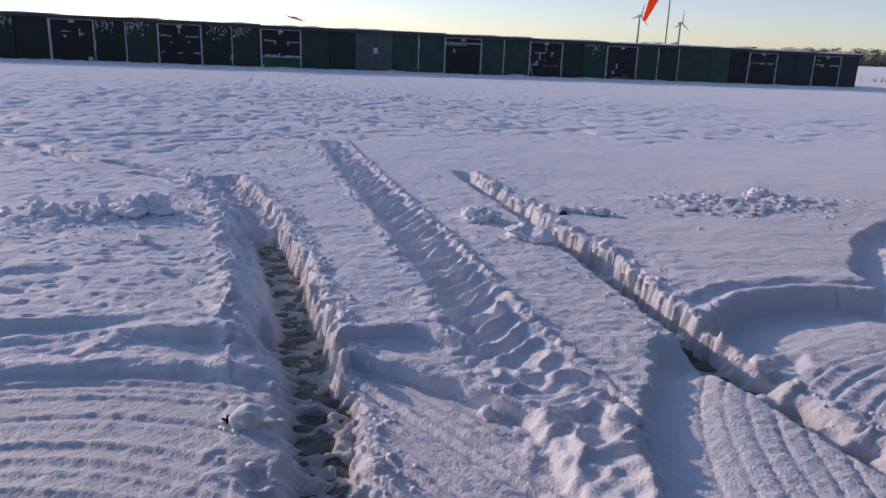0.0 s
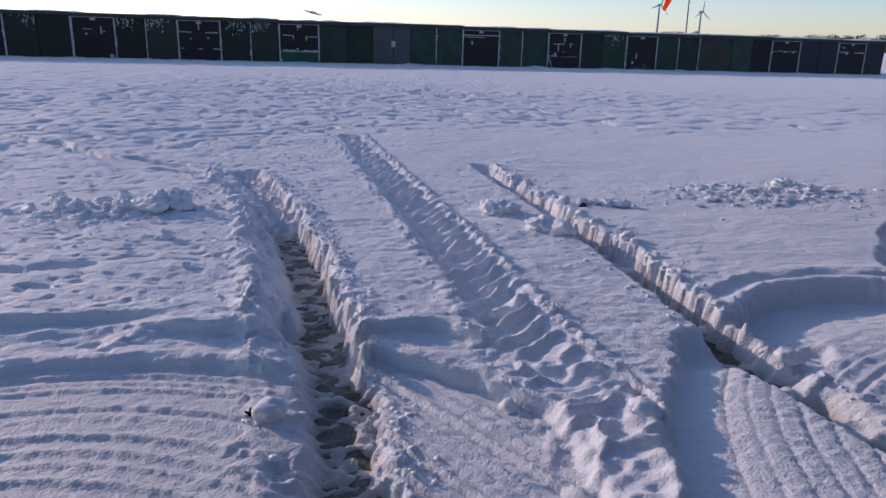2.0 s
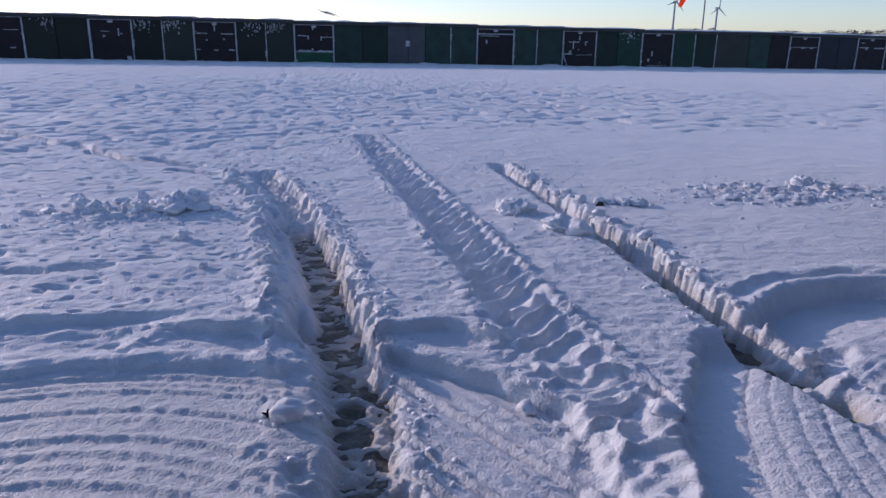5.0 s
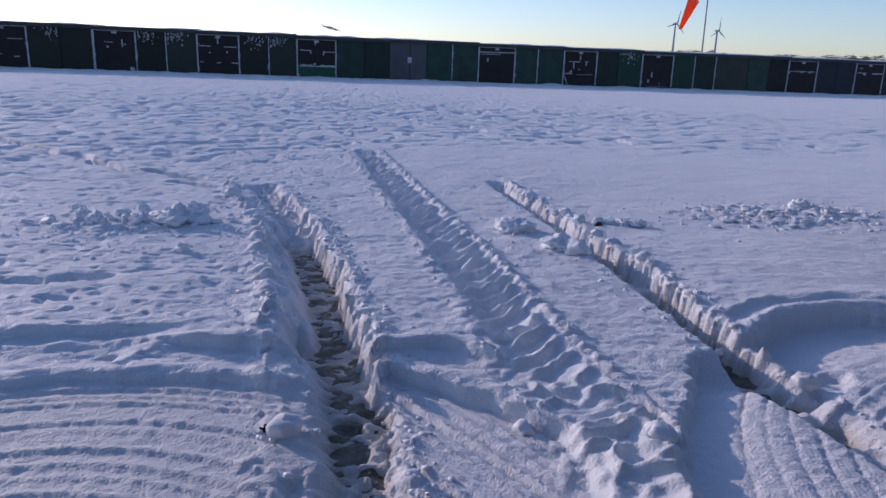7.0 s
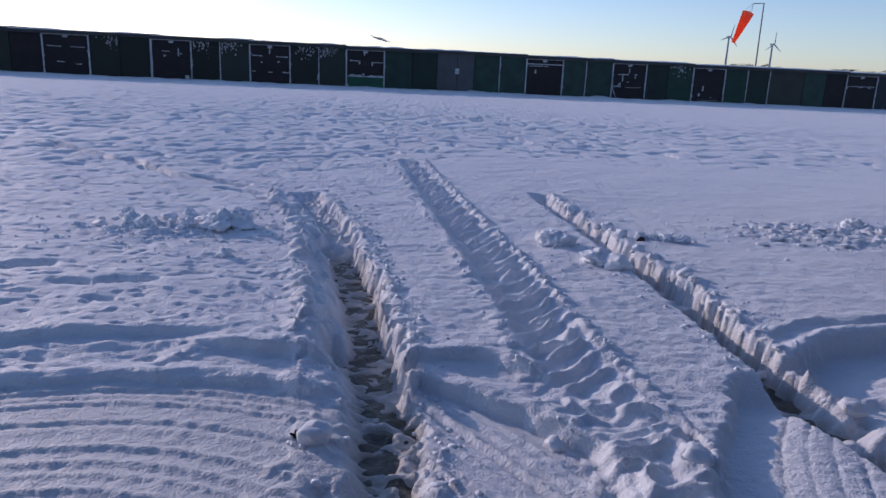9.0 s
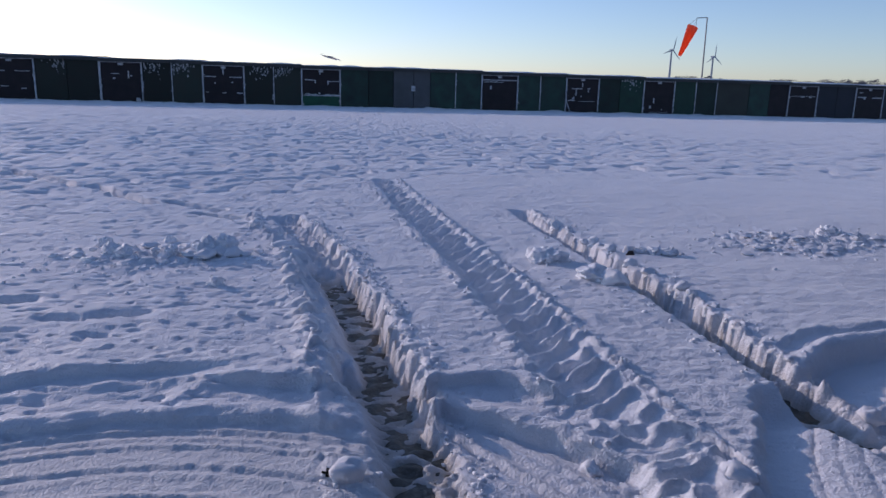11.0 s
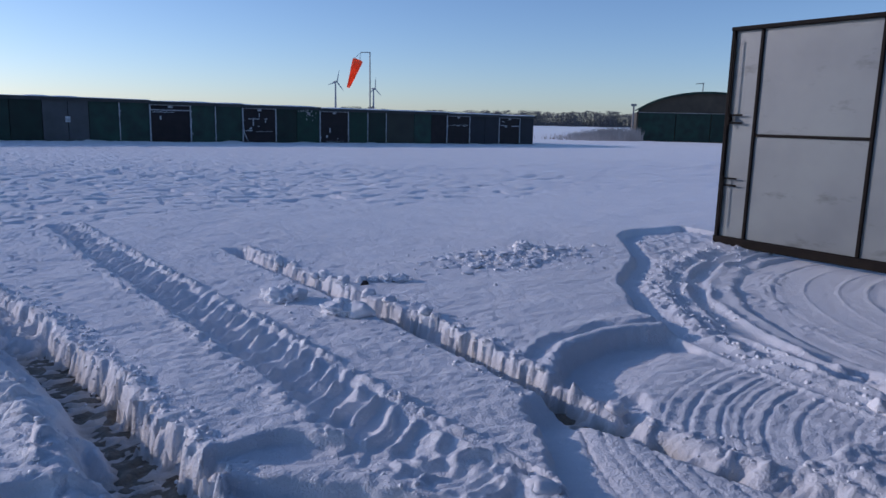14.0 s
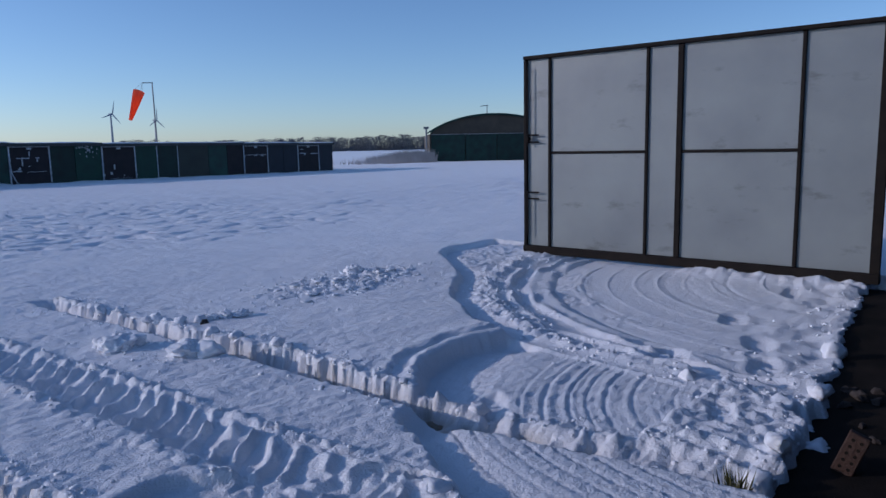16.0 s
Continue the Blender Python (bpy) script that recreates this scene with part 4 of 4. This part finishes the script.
rnd = random.Random(19)
bm = bmesh.new()
for i in range(26):
    k = i / 25
    r_ = (0.35 + 1.1 * math.sin(math.pi * min(1.0, 0.1 + k * 0.9)) ** 1.5) * rnd.uniform(0.6, 1.1)
    bmesh.ops.create_icosphere(bm, subdivisions=2, radius=1.0, matrix=Matrix.Translation((21 * k, rnd.uniform(-1, 1), -6.0 * k ** 0.8 + rnd.uniform(-0.5, 0.5))) @ Matrix.Diagonal((2.2 * r_, r_, 0.55 * r_, 1)))
for v in bm.verts:
    v.co += 0.5 * Vector((noise.noise(v.co * 0.9), 0, noise.noise(v.co * 0.9 + Vector((9, 9, 9)))))
smoke = part("backdrop_cloud", bm, SMOKE, smooth=True)
smoke.matrix_basis = Matrix.Translation((-63.0, 800, 27.7))
tagged(smoke, "thin grey wisp of cloud low over the horizon", "cloud", kind="structure")

# dry shrubs beside the arched hangar
verts, faces = [], []
rnd = random.Random(8)
for i in range(3600):
    x, y = 59.3 - abs(rnd.gauss(0, 3.4)), 60.5 + rnd.uniform(-2.5, 3)
    h = rnd.uniform(0.5, 1.5) * (1 - min(0.7, (59.5 - x) / 14))
    dx, dy, k = rnd.uniform(-0.3, 0.3), rnd.uniform(-0.3, 0.3), len(verts)
    verts += [(x, y, -0.3), (x + 0.05, y - 0.05, -0.3), (x + dx, y + dy, h)]
    faces.append((k, k + 1, k + 2))
me = bpy.data.meshes.new("dry_shrubs")
me.from_pydata(verts, [], faces)
me.materials.append(SHRUB)
tagged(new("dry_shrubs", me), "pale reddish dry shrubs beside the arched hangar", "shrubs", kind="stuff")


# ---- loose lumps of snow ----
def clod_mesh(seed, detail=3):
    rnd = random.Random(seed)
    bm = bmesh.new()
    bmesh.ops.create_icosphere(bm, subdivisions=detail, radius=1)
    off = Vector((rnd.uniform(0, 50), rnd.uniform(0, 50), rnd.uniform(0, 50)))
    planes = [(Vector((rnd.gauss(0, 1), rnd.gauss(0, 1), rnd.gauss(0, 0.7))).normalized(), rnd.uniform(0.6, 0.9)) for i in range(8)]
    sx, sy, sz = rnd.uniform(0.9, 1.4), rnd.uniform(0.8, 1.1), rnd.uniform(0.75, 1.0)
    for v in bm.verts:
        p = v.co.copy()
        for nrm, far in planes:
            over = p.dot(nrm) - far
            if over > 0:
                p -= nrm * over * 0.85
        k = 1 + 0.30 * noise.noise(p * 1.7 + off) + 0.24 * noise.noise(p * 3.6 + off) + 0.08 * noise.noise(p * 8 + off) + (0.04 * noise.noise(p * 17 + off) if detail > 3 else 0)
        v.co = Vector((p.x * sx, p.y * sy, max(p.z, -0.55) * sz)) * k
    me = bpy.data.meshes.new("snow_clod")
    bm.to_mesh(me)
    bm.free()
    me.polygons.foreach_set("use_smooth", [True] * len(me.polygons))
    me.materials.append(CLOD)
    return me


CLODS = [clod_mesh(s) for s in range(9)]
BIG_CLODS = [clod_mesh(s + 40, 5) for s in range(3)]
STONE = clod_mesh(71, 3)
STONE.materials[0] = RUBBLE


def surface(x, y):
    return float(max(snow_height(np.array([[float(x)]]), np.array([[float(y)]]))[0, 0], SOIL_LEVEL))


def clod(x, y, r, seed, label="rounded lump of packed snow lying on the snow", group="snow lumps", flat=1.0, big=False):
    rnd = random.Random(seed)
    o = new("snow_clod", BIG_CLODS[seed % 3] if big else CLODS[seed % len(CLODS)])
    o.matrix_basis = Matrix.Translation((x, y, surface(x, y) + r * 0.18 * flat)) @ Euler((0, 0, rnd.uniform(0, 6.28))).to_matrix().to_4x4() @ Matrix.Diagonal((r, r, r * flat, 1))
    return tagged(o, label, "snow lump", group)


# single lumps (x, y, radius)
for i, (x, y, r) in enumerate(((-0.02, 2.50, 0.075), (1.57, 5.80, 0.16), (1.78, 5.2, 0.13), (1.92, 5.06, 0.10), (-1.08, 5.02, 0.055), (-0.77, 4.27, 0.028),
                               (-1.16, 7.13, 0.07), (-1.81, 6.45, 0.06), (2.40, 6.12, 0.06), (1.49, 5.95, 0.09), (1.55, 2.35, 0.075), (1.02, 2.58, 0.05),
                               (3.46, 1.30, 0.08), (4.09, 1.47, 0.06), (3.7, 1.42, 0.06), (5.26, 1.70, 0.09), (3.89, 2.23, 0.06), (2.75, 1.35, 0.08), (3.05, 1.36, 0.07))):
    clod(x, y, r, i, flat=0.7 if r > 0.1 else 1.0, big=r > 0.1)
rnd = random.Random(77)
for k in range(22):
    y = rnd.uniform(2.6, 7.4)
    clod(float(track(np.array(y), BANK_C)) + rnd.uniform(-0.02, 0.14), y, rnd.uniform(0.03, 0.06), 300 + k, "broken block of snow along the rut's bank", "blocks along the rut", 0.9)
rnd = random.Random(12)
for k in range(34):
    clod(-1.8 + rnd.gauss(0, 0.42), 5.85 + rnd.gauss(0, 0.2), 0.03 + 0.07 * rnd.random() ** 2, 100 + k, "broken lump of snow in a low heap", "heap of snow lumps", 0.6)
for x, y, r in ((-1.38, 5.95, 0.105), (-1.22, 6.02, 0.115), (-1.62, 5.86, 0.06), (-2.0, 5.82, 0.075), (-2.12, 5.9, 0.08), (-2.3, 6.25, 0.07)):
    clod(x, y, r, int(x * -100), "large broken lump of snow in a low heap", "heap of snow lumps", 1.2, True)
for k in range(80):
    x = rnd.gauss(4.4, 0.5)
    clod(x, 6.6 + 0.25 * (x - 4.5) + rnd.gauss(0, 0.26), 0.02 + 0.05 * rnd.random() ** 2, 200 + k, "broken lump of snow in a low heap", "low heap of snow lumps", 0.32)
for x, y, r in ((4.92, 7.02, 0.10), (4.78, 6.88, 0.075), (5.1, 6.85, 0.07), (2.62, 6.08, 0.08), (2.75, 6.04, 0.09), (2.5, 6.1, 0.06)):
    clod(x, y, r, int(x * 100), "large broken lump of snow in a low heap", "low heap of snow lumps", 0.7, True)


soil_clump = new("soil_clump", STONE)
soil_clump.matrix_basis = Matrix.Translation((2.37, 6.0, surface(2.37, 6.0) + 0.01)) @ Matrix.Diagonal((0.04, 0.035, 0.035, 1))
tagged(soil_clump, "dark clump of soil thrown up beside the rut", "soil")


# ---- crumbs of snow thrown up by wheels, boots and doors ----
def crumbs(name, seed, spots, label):
    """spots: x, y, radius for each crumb, laid on the snow."""
    r = np.random.RandomState(seed)
    x, y, size = np.array(spots).T
    z = np.maximum(snow_height(x[None, :], y[None, :])[0], SOIL_LEVEL)
    bm = bmesh.new()
    bmesh.ops.create_icosphere(bm, subdivisions=1, radius=1)
    ball = np.array([v.co for v in bm.verts])
    tri = np.array([[v.index for v in f.verts] for f in bm.faces])
    bm.free()
    n, k = len(x), len(ball)
    co = ball[None] * (1 + 0.45 * (r.rand(n, k, 1) - 0.5)) * (0.7 + 0.6 * r.rand(n, 1, 3)) * size[:, None, None]
    co[..., 2] *= 0.8
    co += np.stack([x, y, z + 0.05 * size], -1)[:, None, :]
    faces = (tri[None] + (np.arange(n) * k)[:, None, None]).reshape(-1, 3)
    me = bpy.data.meshes.new(name)
    me.from_pydata(co.reshape(-1, 3).tolist(), [], faces.tolist())
    me.polygons.foreach_set("use_smooth", [True] * len(me.polygons))
    me.materials.append(CLOD)
    return tagged(new(name, me), label, "snow crumbs", kind="stuff")


r = np.random.RandomState(5)


def sizes(n, low, high):
    return low + (high - low) * r.rand(n) ** 3


def along_rut(knots, n, y0, y1, side, spread, low, high):
    y = r.uniform(y0, y1, n)
    return np.stack([track(y, knots) + side + r.randn(n) * spread, y, sizes(n, low, high)], -1)


a = r.uniform(radians(92), radians(185), 900)
q = 4.14 + 0.2 * r.randn(900)
ring = np.stack([SWEEP_C[0] + q * np.cos(a), SWEEP_C[1] + q * np.sin(a), sizes(900, 0.005, 0.022)], -1)
px = r.uniform(2.6, 7.9, 220)
sill = np.stack([px, edge_of_snow(px) + np.abs(r.randn(220)) * 0.25 + 0.02, sizes(220, 0.005, 0.022)], -1)
crumbs("snow_crumbs", 1, np.concatenate([
    along_rut(RUT_A, 500, 1.5, 7.6, 0.29, 0.05, 0.005, 0.024), along_rut(RUT_A, 220, 1.5, 7.6, -0.34, 0.10, 0.005, 0.022),
    along_rut(RUT_B, 260, 2.6, 10.6, 0.24, 0.05, 0.004, 0.016), along_rut(RUT_B, 300, 2.6, 10.6, -0.26, 0.07, 0.004, 0.016),
    along_rut(RUT_C, 320, 1.3, 8.2, 0.27, 0.08, 0.004, 0.018), along_rut(RUT_C, 150, 3.2, 8.2, -0.2, 0.06, 0.005, 0.018),
    ring, sill,
    np.stack([4.3 + r.randn(420) * 0.7, 6.55 + r.randn(420) * 0.35, sizes(420, 0.006, 0.024)], -1),
    np.stack([-1.8 + r.randn(320) * 0.7, 5.7 + r.randn(320) * 0.45, sizes(320, 0.006, 0.024)], -1),
    np.stack([1.65 + r.randn(90) * 0.25, 5.5 + r.randn(90) * 0.4, sizes(90, 0.005, 0.024)], -1)]),
    "small crumbs of broken snow along the ruts and sweeps")

# ---- small things at the threshold ----
lean_x = Vector((0.16, -0.30, 0.88)).normalized()
lean_z = (Vector((-0.85, -0.25, 0.45)) - lean_x * lean_x.dot(Vector((-0.85, -0.25, 0.45)))).normalized()
turn_ = Matrix((lean_x, lean_z.cross(lean_x), lean_z)).transposed().to_4x4()
b = empty("brick", Matrix.Translation((3.22, 1.07, -0.15 + 0.10)) @ turn_)
bm = boxed(-0.11, 0.11, -0.051, 0.051, -0.033, 0.033, bevel=0.006)
part("body", bm, BRICK, b)
# dark discs on the face paint the shade inside the holes
for i in range(5):
    for side in (-1, 1):
        part("hole_shade", tube(bmesh.new(), (-0.075 + 0.0375 * i, side * 0.02, 0.0325), (-0.075 + 0.0375 * i, side * 0.02, 0.0345), 0.009, sides=8), SHADE_DARK, b)
tagged(b, "perforated red brick, darkened for shade, lying on dark soil by the threshold", "brick")

rnd = random.Random(52)
for k in range(9):
    x = rnd.uniform(2.7, 4.6)
    o = new("rubble_stone", STONE)
    r_ = rnd.uniform(0.03, 0.07)
    o.matrix_basis = Matrix.Translation((x, 0.86 + 0.171 * (x - 2.45) + rnd.uniform(-0.02, 0.22), -0.15 + r_ * 0.3)) @ Euler((0, 0, rnd.uniform(0, 6))).to_matrix().to_4x4() @ Matrix.Diagonal((r_, r_ * 0.8, r_ * 0.7, 1))
    tagged(o, "dark broken stone lying on the hangar threshold", "rubble", "rubble at the threshold")

verts, faces = [], []
rnd = random.Random(31)
for i in range(130):
    x, y = 2.58 + rnd.gauss(0, 0.028), 1.40 + rnd.gauss(0, 0.028)
    h, dx, dy, k = rnd.uniform(0.08, 0.24), rnd.gauss(0, 0.025), rnd.gauss(0, 0.025), len(verts)
    verts += [(x - 0.0015, y, SOIL_LEVEL - 0.02), (x + 0.0015, y, SOIL_LEVEL - 0.02), (x + dx * 0.5 + 0.001, y + dy * 0.5, SOIL_LEVEL + h * 0.6), (x + dx, y + dy, SOIL_LEVEL + h)]
    faces += [(k, k + 1, k + 2), (k, k + 2, k + 3)]
me = bpy.data.meshes.new("grass_tuft")
me.from_pydata(verts, [], faces)
me.materials.append(GRASS)
tagged(new("grass_tuft", me), "dry grass tuft sticking out of the snow edge", "grass", kind="stuff")

twig = part("twig", tube(tube(bmesh.new(), (0, 0, 0.0), (0.004, 0.004, 0.032), 0.009, 0.007, 6), (0.002, 0, 0.01), (-0.022, 0.004, 0.018), 0.006, 0.005, 6), FRAME_STEEL)
twig.matrix_basis = Matrix.Translation((-0.10, 2.50, surface(-0.10, 2.50) - 0.004))
tagged(twig, "short black twig stuck in the swept snow", "twig")
